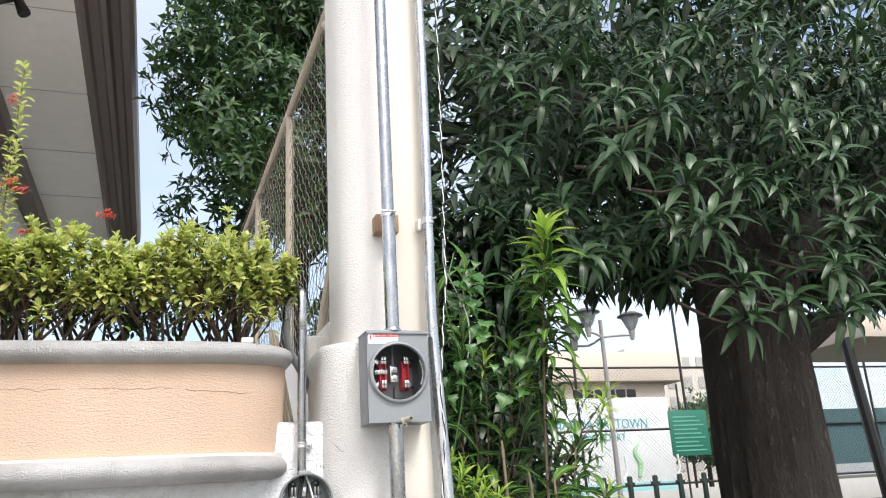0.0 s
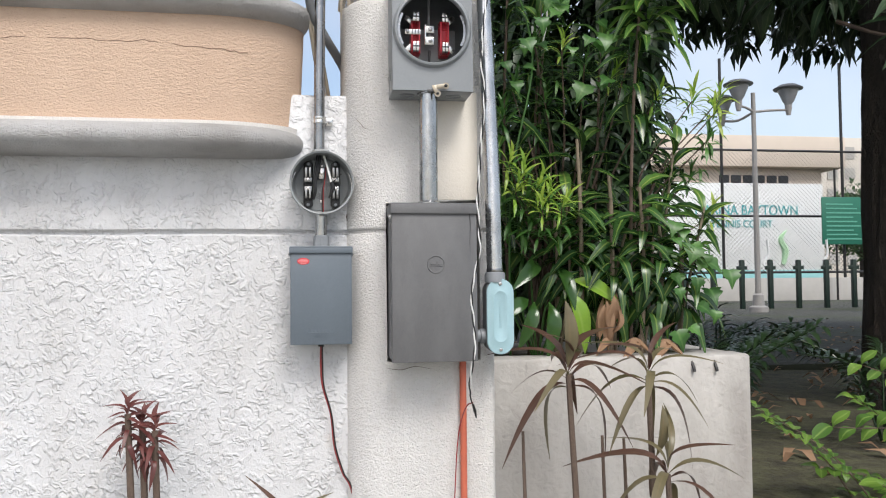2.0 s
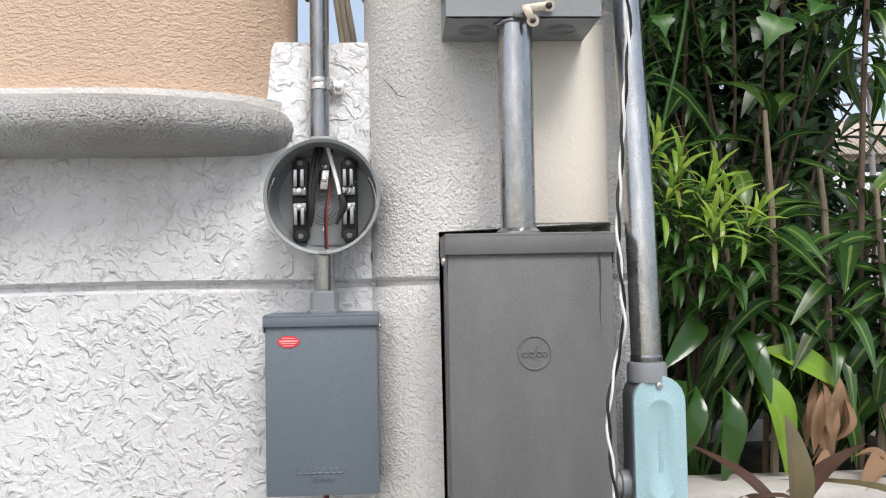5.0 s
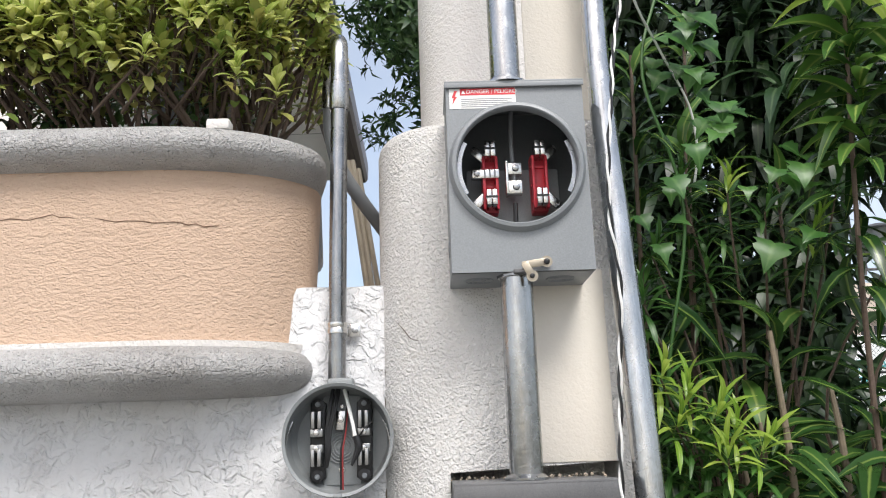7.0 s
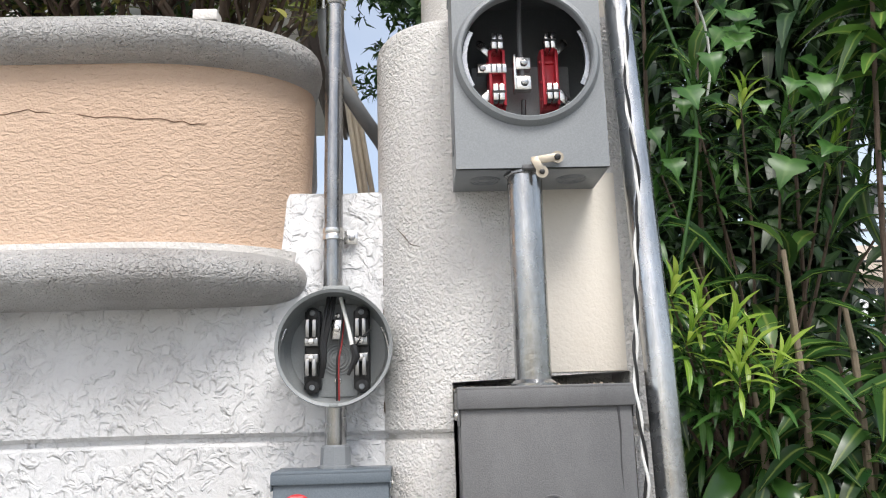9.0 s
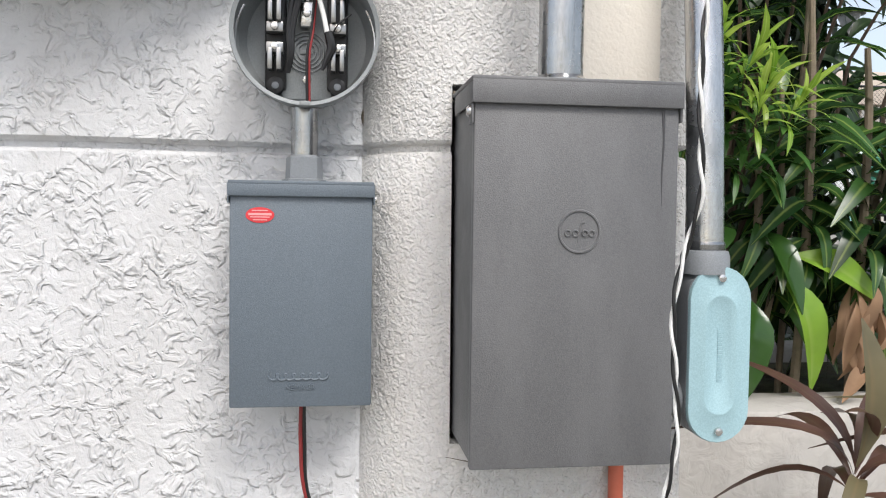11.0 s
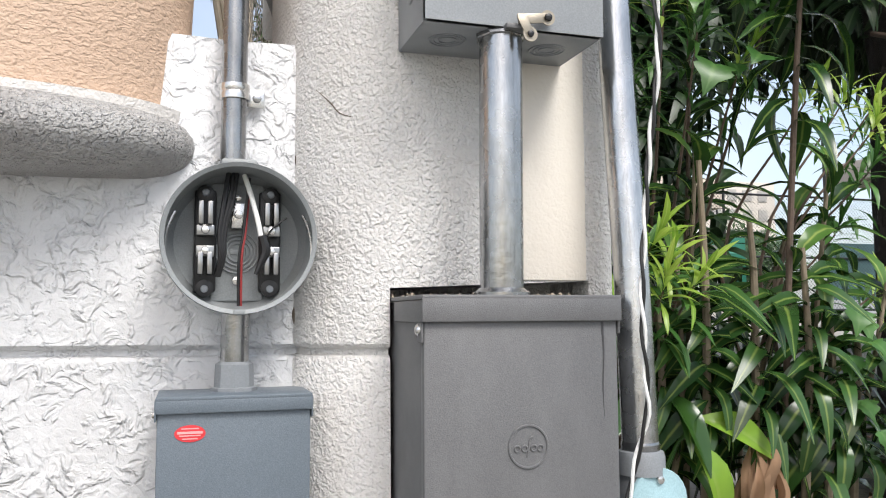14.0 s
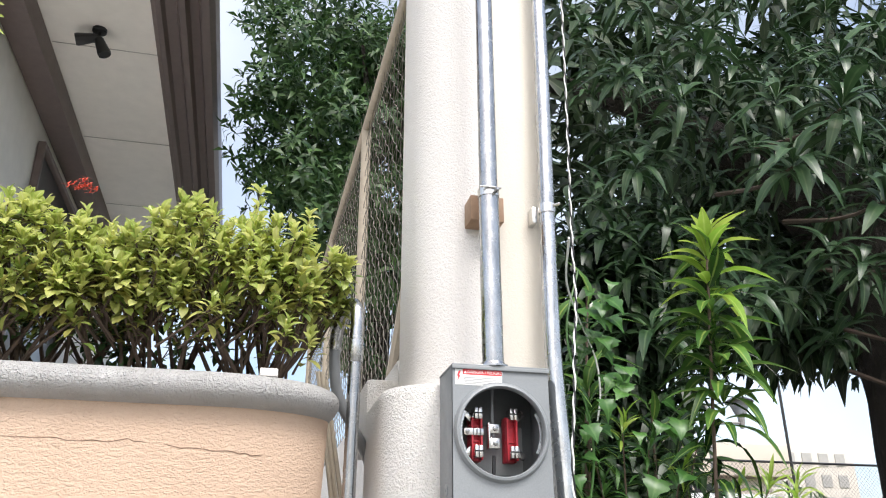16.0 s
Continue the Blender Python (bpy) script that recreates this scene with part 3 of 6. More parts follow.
def disconnect():
    x0, x1, y0, z0, z1 = 0.3665, 0.5315, 2.678, 1.334, 1.593
    t = thing("disconnect_box", ((x0 + x1) / 2, 2.768, z0), "small blue-grey steel disconnect box with a red oval sticker", "electrical box")
    part("body", box(x0 + 0.004, x1 - 0.004, y0 + 0.008, 2.766, z0 + 0.003, z1 - 0.004, 0.002), BOX_BLUE, t)
    cover = part("cover", box(x0 + 0.0015, x1 - 0.0015, y0, y0 + 0.0075, z0, z1 - 0.010, 0.002), BOX_BLUE, t)
    b = box(x0, x1, y0 - 0.005, 2.765, z1 - 0.003, z1 + 0.002, 0.0015)
    box(x0, x1, y0 - 0.005, y0 - 0.002, z1 - 0.016, z1 - 0.002, 0.001, bm=b)
    box(x0 - 0.001, x0 + 0.001, y0 - 0.004, 2.70, z1 - 0.024, z1 - 0.001, 0.0005, bm=b)
    box(x1 - 0.001, x1 + 0.001, y0 - 0.004, 2.70, z1 - 0.024, z1 - 0.001, 0.0005, bm=b)
    part("top_hood", b, BOX_BLUE, t)
    for x in (x0 - 0.0015, x1 + 0.0015):
        part("screw", turned([(0.0035, 0), (0.0035, 0.002), (0.002, 0.003)], 10, Matrix.Translation((x, 2.69, z1 - 0.018)) @ Matrix.Rotation(radians(90 if x > 0.45 else -90), 4, "Y")), STEEL, t)
    ov = turned([(0.0160, 0), (0.0160, 0.0006), (0.0005, 0.0007)], 32, y_axis(0, 0, 0))
    bmesh.ops.transform(ov, matrix=Matrix.Translation((0.4020, y0 - 0.0001, 1.5555)) @ Matrix.Diagonal((1, 1, 0.56, 1)), verts=ov.verts)
    st = part("sticker", ov, LABEL_RED, cover, "red oval maker's sticker")
    b = bmesh.new()
    for dz, w in ((0.0052, 0.009), (0.0010, 0.013), (-0.0022, 0.011), (-0.0055, 0.008)):
        box(0.402 - w, 0.402 + w, y0 - 0.0013, y0 - 0.0007, 1.5555 + dz - (0.0013 if w > 0.012 else 0.0006), 1.5555 + dz + (0.0013 if w > 0.012 else 0.0006), bm=b)
    part("sticker_bars", b, LABEL_PINK, cover, "white bars of tiny print")
    # pressed mark: a flowing ridge and the rating
    wave = [(0.413 + 0.066 * u - 0.0034 * math.sin(44 * u), y0 - 0.0003, 1.3695 + (0.0036 + 0.0036 * math.exp(-60 * u)) * math.cos(44 * u)) for u in np.linspace(0, 1, 46)]
    part("pressed_mark", tube(wave, 0.0014, 6, 4), BOX_BLUE, cover, "pressed flowing ridge")
    words("NEMA 3R", 0.0085, Matrix.Translation((0.4480, y0 - 0.0001, 1.3570)) @ FRONT, BOX_BLUE, cover, depth=0.0016)
    part("gland", turned([(0.008, 0), (0.008, 0.006), (0.006, 0.008)], 12, pose(0.4485, 2.722, z0 - 0.008)), BLACK, t)
    # hub and nipple to the socket above
    hub = turned([(0.0262, 0.0), (0.0262, 0.0045), (0.0225, 0.0055), (0.0215, 0.031), (0.0175, 0.034)], 8, pose(0.4495, 2.732, 1.594))
    h = thing("conduit_nipple", (0.4495, 2.732, 1.594), "short galvanised nipple with a ribbed hub", "conduit")
    part("hub", hub, FITTING, h)
    part("nipple", tube([(0.4495, 2.732, 1.60), (0.4500, 2.732, 1.684)], 0.0162, 24, 2), GALV, h)
    part("lead", tube([(0.4480, 2.722, z0 - 0.004), (0.4475, 2.724, 1.28), (0.4520, 2.73, 1.22), (0.474, 2.745, 1.14), (0.484, 2.752, 1.05), (0.505, 2.755, 0.98), (0.535, 2.75, 0.90), (0.545, 2.75, 0.60)], 0.0026, 8), RED_WIRE, t, "thin red lead")
    part("lead", tube([(0.4510, 2.722, z0 - 0.004), (0.4520, 2.724, 1.28), (0.4550, 2.73, 1.22), (0.476, 2.744, 1.14), (0.487, 2.751, 1.05), (0.508, 2.754, 0.98), (0.538, 2.749, 0.90), (0.548, 2.749, 0.60)], 0.0024, 8), BLACK, t, "thin black lead")


disconnect()

# ---- conduit over the wall ----
cd = thing("wall_conduit", (0.446, 2.742, 1.86), "galvanised steel conduit rising over the wall to a bend", "conduit")
part("pipe", tube([(0.4445, 2.742, 1.852), (0.4455, 2.742, 2.0), (0.447, 2.742, 2.2), (0.4485, 2.742, 2.34)], 0.0148, 24, 3), GALV_OLD, cd)
part("coupling", turned([(0.0165, 0), (0.0175, 0.002), (0.0175, 0.052), (0.0160, 0.054)], 28, pose(0.4485, 2.742, 2.334)), GALV, cd, "bright steel coupling")
part("bend", tube([(0.4485, 2.742, 2.386), (0.449, 2.742, 2.43), (0.447, 2.752, 2.468), (0.438, 2.79, 2.490), (0.425, 2.84, 2.478), (0.416, 2.872, 2.435), (0.414, 2.88, 2.40)], 0.0155, 24, 8), GALV, cd)
part("flexible_tail", tube([(0.414, 2.88, 2.41), (0.416, 2.885, 2.35), (0.43, 2.90, 2.29), (0.47, 2.94, 2.23), (0.52, 3.02, 2.17), (0.56, 3.12, 2.10)], 0.0135, 16, 8), GREY_WIRE, cd, "dark grey flexible conduit")
st = thing("conduit_strap", (0.446, 2.76, 1.945), "steel one-hole strap screwed to the wall", "pipe strap")
part("band", turned([(0.0152, -0.009), (0.0178, -0.009), (0.0182, -0.003), (0.0172, 0.0), (0.0182, 0.003), (0.0178, 0.009), (0.0152, 0.009)], 28, pose(0.4455, 2.742, 1.946), caps=False), STEEL, st)
part("tab", box(0.460, 0.482, 2.757, 2.7595, 1.934, 1.956, 0.001), STEEL, st)
screw(0.4725, 2.757, 1.945, 0.0055, st, GALV)

# ---- square meter socket ----


def square_socket():
    x0, x1, y0, y1, z0, z1 = 0.632, 0.8435, 2.566, 2.682, 1.995, 2.294
    cx, cz = 0.7365, 2.158
    t = thing("square_meter_socket", (cx, y1, z0), "open light grey meter socket box with a round opening", "meter socket")
    th = 0.002
    # the back panel takes a darker grey than the outer box
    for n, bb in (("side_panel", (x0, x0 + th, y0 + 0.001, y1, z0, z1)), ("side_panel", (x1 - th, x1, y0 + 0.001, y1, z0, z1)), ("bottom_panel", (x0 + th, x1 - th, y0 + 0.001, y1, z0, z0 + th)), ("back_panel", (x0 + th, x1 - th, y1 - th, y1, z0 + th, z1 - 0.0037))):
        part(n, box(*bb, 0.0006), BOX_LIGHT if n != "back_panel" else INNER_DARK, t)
    # dark panel added under the hood to stop light leaking into the box
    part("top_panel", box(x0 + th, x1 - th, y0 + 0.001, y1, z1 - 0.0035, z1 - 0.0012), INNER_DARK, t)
    hood = box(x0 - 0.002, x1 + 0.002, y0 - 0.006, y1, z1 - 0.001, z1 + 0.003, 0.0015)
    box(x0 - 0.002, x1 + 0.002, y0 - 0.006, y0 - 0.004, z1 - 0.008, z1, 0.0008, bm=hood)
    part("top_hood", hood, BOX_LIGHT, t)
    # front plate with a round hole: ring of quads from circle to rectangle
    n, r = 64, 0.0955
    fp = bmesh.new()
    cyl, rec = [], []
    for i in range(n):
        a = 2 * math.pi * (i + 0.5) / n
        c, s = math.cos(a), math.sin(a)
        cyl.append((cx + r * c, cz + r * s))
        k = min(((x1 - cx) if c > 0 else (cx - x0)) / max(abs(c), 1e-6), ((z1 - cz) if s > 0 else (cz - z0)) / max(abs(s), 1e-6))
        rec.append((cx + k * c, cz + k * s))
    for tx, tz in ((x0, z0), (x1, z0), (x0, z1), (x1, z1)):
        i = min(range(n), key=lambda i: (rec[i][0] - tx) ** 2 + (rec[i][1] - tz) ** 2)
        rec[i] = (tx, tz)
    rows = [[fp.verts.new((p[0], y, p[1])) for p in pts] for pts, y in ((cyl, y0 + 0.002), (cyl, y0), (rec, y0), (rec, y0 + 0.008))]
    for a, b in zip(rows, rows[1:]):
        for i in range(n):
            fp.faces.new((a[i], a[(i + 1) % n], b[(i + 1) % n], b[i]))
    bmesh.ops.recalc_face_normals(fp, faces=fp.faces)
    cover = part("cover", fp, BOX_LIGHT, t)
    ro = 0.1035
    part("opening_ring", turned([(0.0915, -0.004), (0.0915, 0.010), (0.0935, 0.0125), (0.0985, 0.011), (ro - 0.001, 0.004), (ro, 0.0)], 64, y_axis(cx, y0 - 0.0004, cz), caps=False), BOX_LIGHT, cover)
    for a0, a1 in ((152, 208), (-28, 28)):
        ring = []
        for a in np.linspace(a0, a1, 16):
            c, s = math.cos(radians(a)), math.sin(radians(a))
            ring.append([(cx + q * c, y, cz + q * s) for q, y in ((0.0905, y0 + 0.004), (0.0840, y0 + 0.004), (0.0840, y0 + 0.006), (0.0905, y0 + 0.006))])
        part("ring_tab", loft(ring), GALV, cover, "galvanised retaining tab")
    yb = y1 - 0.010
    part("mounting_pan", box(cx - 0.072, cx + 0.078, yb - 0.006, yb, cz - 0.075, cz + 0.03, 0.003), INNER, t)
    for sx, x in ((-1, cx - 0.036), (1, cx + 0.043)):
        red = box(x - 0.0125, x + 0.0125, yb - 0.030, yb - 0.004, cz - 0.050, cz + 0.046, 0.002)
        for dz in (-0.034, -0.008, 0.024):
            box(x - 0.014, x + 0.014, yb - 0.034, yb - 0.028, cz + dz - 0.0025, cz + dz + 0.0025, 0.001, bm=red)
        box(x - 0.0125, x - 0.008, yb - 0.045, yb - 0.028, cz - 0.048, cz + 0.04, 0.001, bm=red)
        box(x + 0.008, x + 0.0125, yb - 0.045, yb - 0.028, cz - 0.048, cz + 0.04, 0.001, bm=red)
        block = part("terminal_block", red, RED, t, "red plastic terminal block")
        for dz, up in ((0.047, 1), (-0.033, -1)):
            jw = bmesh.new()
            for dx in (-0.0045, 0.0045):
                box(x + dx - 0.0038, x + dx + 0.0038, yb - 0.060, yb - 0.030, cz + dz - 0.012, cz + dz + 0.013, 0.0012, bm=jw)
            box(x - 0.009, x + 0.009, yb - 0.054, yb - 0.05, cz + dz - 0.002, cz + dz + 0.001, 0.0005, bm=jw)
            jaw = part("jaw", jw, STEEL, block, "bright steel meter jaw")
            part("jaw_pin", box(x - 0.0095, x + 0.0095, yb - 0.0615, yb - 0.0595, cz + dz - 0.001, cz + dz + 0.002), BLACK, block)
            wing = box(-0.013, 0.013, -0.003, 0.003, -0.007, 0.007, 0.001)
            bmesh.ops.transform(wing, matrix=Matrix.Translation((x + sx * 0.016, yb - 0.034, cz + dz - up * 0.002)) @ Matrix.Rotation(radians(sx * up * -42), 4, "Y"), verts=wing.verts)
            part("lug_wing", wing, STEEL, block)
            screw(x + sx * 0.024, yb - 0.032, cz + dz + up * 0.008, 0.0055, block, GALV)
    part("side_lug", box(cx - 0.066, cx - 0.022, yb - 0.048, yb - 0.034, cz + 0.002, cz + 0.017, 0.0015), STEEL, t, "bright sideways lug")
    screw(cx - 0.058, yb - 0.0485, cz + 0.0095, 0.0052, t, GALV)
    for k in range(3):
        part("lug_rib", box(cx - 0.046 + 0.008 * k, cx - 0.044 + 0.008 * k, yb - 0.0495, yb - 0.047, cz + 0.003, cz + 0.016), FITTING, t)
    nb = box(cx - 0.009, cx + 0.014, yb - 0.046, yb - 0.030, cz - 0.024, cz - 0.002, 0.0015)
    box(cx - 0.009, cx + 0.014, yb - 0.046, yb - 0.030, cz + 0.008, cz + 0.028, 0.0015, bm=nb)
    box(cx - 0.012, cx - 0.008, yb - 0.050, yb - 0.028, cz - 0.025, cz + 0.030, 0.001, bm=nb)
    part("neutral_lug", nb, STEEL, t, "bright double neutral lug")
    screw(cx + 0.004, yb - 0.0465, cz + 0.018, 0.0058, t, GALV)
    screw(cx + 0.004, yb - 0.0465, cz - 0.013, 0.0058, t, GALV)
    part("cable", tube([(cx + 0.003, yb - 0.036, z1 - 0.002), (cx, yb - 0.038, cz + 0.06), (cx + 0.002, yb - 0.038, cz - 0.004)], 0.0035, 10), GREY_WIRE, t, "grey cable")
    part("cable", tube([(cx + 0.002, yb - 0.038, cz - 0.038), (cx, yb - 0.038, cz - 0.10), (cx + 0.002, yb - 0.036, z0 + 0.003)], 0.0038, 10), BLACK, t, "black cable")
    # warning label
    lx0, lx1, lz0, lz1, ly = 0.6375, 0.7400, 2.2530, 2.2865, y0 - 0.0006
    lab = part("warning_label", box(lx0, lx1, ly, y0, lz0, lz1), LABEL_WHITE, t, "white and red danger label")
    b = box(lx0 + 0.0165, lx1 - 0.0005, ly - 0.0005, ly, lz1 - 0.0115, lz1 - 0.0005)
    part("label_band", b, LABEL_RED, lab)
    words("DANGER / PELIGRO", 0.0092, Matrix.Translation((lx0 + 0.0655, ly - 0.0006, lz1 - 0.0061)) @ FRONT @ Matrix.Diagonal((0.97, 1, 1, 1)), LABEL_WHITE, lab, depth=0.0002)
    b = bmesh.new()
    tri = [b.verts.new((lx0 + 0.0185, ly - 0.0009, lz1 - 0.0095)), b.verts.new((lx0 + 0.0250, ly - 0.0009, lz1 - 0.0095)), b.verts.new((lx0 + 0.02175, ly - 0.0009, lz1 - 0.003))]
    b.faces.new(tri)
    part("label_triangle", b, LABEL_WHITE, lab)
    b = bmesh.new()
    bolt = [(0.008, -0.004), (0.0035, -0.016), (0.0065, -0.0155), (0.0045, -0.027), (0.012, -0.0135), (0.0085, -0.0138), (0.0125, -0.004)]
    b.faces.new([b.verts.new((lx0 + p, ly - 0.0006, lz1 + q)) for p, q in bolt])
    part("label_bolt", b, LABEL_RED, lab, "red lightning bolt")
    b = bmesh.new()
    for i in range(5):
        box(lx0 + 0.018, lx1 - 0.006 - 0.006 * (i % 2), ly - 0.0004, ly, lz0 + 0.0022 + 0.0032 * i, lz0 + 0.0034 + 0.0032 * i, bm=b)
    part("label_bars", b, INK, lab, "grey bars of small print")
    # latch
    for nm, a, zz, l in (("latch_arm", 18, 2.004, 0.036), ("hasp", -62, 1.996, 0.022)):
        q = turned([(0.0085, -0.001), (0.0085, 0.001)], 20, y_axis(0, 0, 0))
        box(-l, 0.002, -0.0011, 0.0009, -0.0055, 0.0055, 0.0004, bm=q)
        if nm == "hasp":
            bmesh.ops.rotate(q, cent=(0, 0, 0), matrix=Matrix.Rotation(radians(62), 3, "Y"), verts=q.verts)
            bmesh.ops.translate(q, vec=(0.7475, y0 - 0.012, 1.985), verts=q.verts)
        else:
            bmesh.ops.rotate(q, cent=(0, 0, 0), matrix=Matrix.Rotation(radians(-8), 3, "Y"), verts=q.verts)
            bmesh.ops.translate(q, vec=(0.7700, y0 - 0.009, 2.0065), verts=q.verts)
        part(nm, q, BRASS, t, "nickel-plated latch")
    # the latch's dark holes, drawn as black discs with the screw shape
    screw(0.770, y0 - 0.0102, 2.0065, 0.0046, t, BLACK)
    screw(0.7475, y0 - 0.013, 1.985, 0.0038, t, BLACK)
    part("latch_tongue", box(0.722, 0.754, y0 - 0.008, y0 + 0.012, 1.9915, 1.9975, 0.001), BOX_DARK, t)
    for x in (0.675, 0.80):
        b = bmesh.new()
        for r in (0.010, 0.016, 0.021):
            join(b, turned([(r - 0.001, 0), (r - 0.0008, -0.0012), (r + 0.0008, -0.0012), (r + 0.001, 0)], 24, pose(x, 2.625, z0), caps=False))
        part("knockout", b, BOX_LIGHT, t)
    part("knockout", turned([(0.013, 0), (0.013, 0.0015), (0.011, 0.002), (0.004, 0.002), (0.004, 0.0005), (0.0005, 0.0005)], 20, Matrix.Translation((x0, 2.625, 2.045)) @ Matrix.Rotation(radians(-90), 4, "Y")), BOX_LIGHT, t)
    fl = turned([(0.035, 0), (0.035, 0.004), (0.029, 0.006), (0.0265, 0.012)], 24, pose(0.728, 2.590, z1 + 0.003))
    box(0.683, 0.774, 2.570, 2.611, z1 + 0.003, z1 + 0.006, 0.001, bm=fl)
    part("top_hub", fl, GALV, t)
    for x in (0.687, 0.770):
        part("bolt", turned([(0.004, 0), (0.004, 0.004), (0.002, 0.005)], 6, pose(x, 2.590, z1 + 0.006)), STEEL, t)


square_socket()

# conduits of the pillar
PX, PY = 0.728, 2.594
c2 = thing("panel_conduit", (PX, PY, 1.70), "galvanised conduit between panel and meter socket", "conduit")
part("pipe", tube([(PX, PY + 0.003, 1.703), (PX, PY + 0.001, 1.85), (PX + 0.0005, PY, 1.9945)], 0.0244, 32, 3), GALV, c2)
part("collar", turned([(0.031, 0), (0.031, 0.003), (0.0270, 0.006), (0.0248, 0.008)], 32, pose(PX, PY + 0.003, 1.7015)), GALV, c2)
part("lock_nut", turned([(0.027, -0.005), (0.0285, -0.004), (0.0285, 0.0)], 8, pose(PX, PY, 1.9945)), GALV_OLD, c2)
c3 = thing("service_conduit", (PX, PY, 2.30), "tall galvanised service conduit on the pillar shaft", "conduit")
part("lower_pipe", tube([(PX, PY - 0.006, 2.301), (PX, PY - 0.006, 2.5), (PX, PY - 0.006, 2.720)], 0.0238, 32, 3), GALV, c3)
part("upper_pipe", tube([(PX, PY - 0.006, 2.700), (PX + 0.001, PY - 0.005, 3.4), (PX + 0.003, PY, 5.1)], 0.0218, 32, 3), GALV, c3)
bl = thing("strap_block", (PX + 0.01, 2.69, 2.67), "brown wooden block with a wire strap behind the conduit", "bracket")
part("block", box(0.697, 0.780, 2.634, 2.6945, 2.672, 2.737, 0.002), WOOD, bl)
part("strap", turned([(0.0240, -0.010), (0.0258, -0.010), (0.0258, 0.010), (0.0240, 0.010)], 28, pose(PX, PY - 0.006, 2.718), caps=False), STEEL, bl)
part("strap_ear", tube([(PX - 0.028, PY - 0.030, 2.724), (PX, PY - 0.034, 2.724), (PX + 0.024, PY - 0.031, 2.724)], 0.0024, 8, 2), STEEL, bl)
part("strap_bolt", turned([(0.005, 0), (0.005, 0.012), (0.003, 0.014)], 8, y_axis(PX + 0.011, PY - 0.032, 2.715)), GALV_OLD, bl)
c4 = thing("side_conduit", (0.905, 2.61, 1.50), "long weathered galvanised conduit down the pillar edge", "conduit")
SIDE = [(0.912, 2.652, 5.1), (0.908, 2.652, 3.4), (0.897, 2.650, 2.72), (0.890, 2.645, 2.42), (0.891, 2.642, 2.27), (0.897, 2.641, 2.11), (0.9025, 2.636, 1.92), (0.9055, 2.622, 1.72), (0.9065, 2.612, 1.515)]
part("pipe", tube(SIDE, [0.0185, 0.0185, 0.0195, 0.0200, 0.0205, 0.0210, 0.0213, 0.0213, 0.0213], 28, 6), galvanised("weathered_galvanised_steel", 0.50, 0.75), c4)
part("threaded_end", turned([(0.0222, 0), (0.0226, 0.002), (0.0222, 0.004), (0.0226, 0.006), (0.0222, 0.008), (0.0215, 0.010)], 28, pose(0.9064, 2.6125, 1.522)), GALV_OLD, c4, "threaded pipe end")
s4 = thing("conduit_clamp", (0.897, 2.66, 2.73), "bright steel pipe clamp on the pillar edge", "pipe strap")
part("band", turned([(0.0200, -0.012), (0.0225, -0.012), (0.0225, 0.012), (0.0200, 0.012)], 28, pose(0.8972, 2.650, 2.725), caps=False), STEEL, s4)
part("tab", box(0.862, 0.874, 2.66, 2.698, 2.692, 2.735, 0.001), STEEL, s4)
part("bolt", tube([(0.905, 2.632, 2.73), (0.922, 2.622, 2.732)], 0.004, 8, 1), STEEL, s4)

# ---- main panel ----


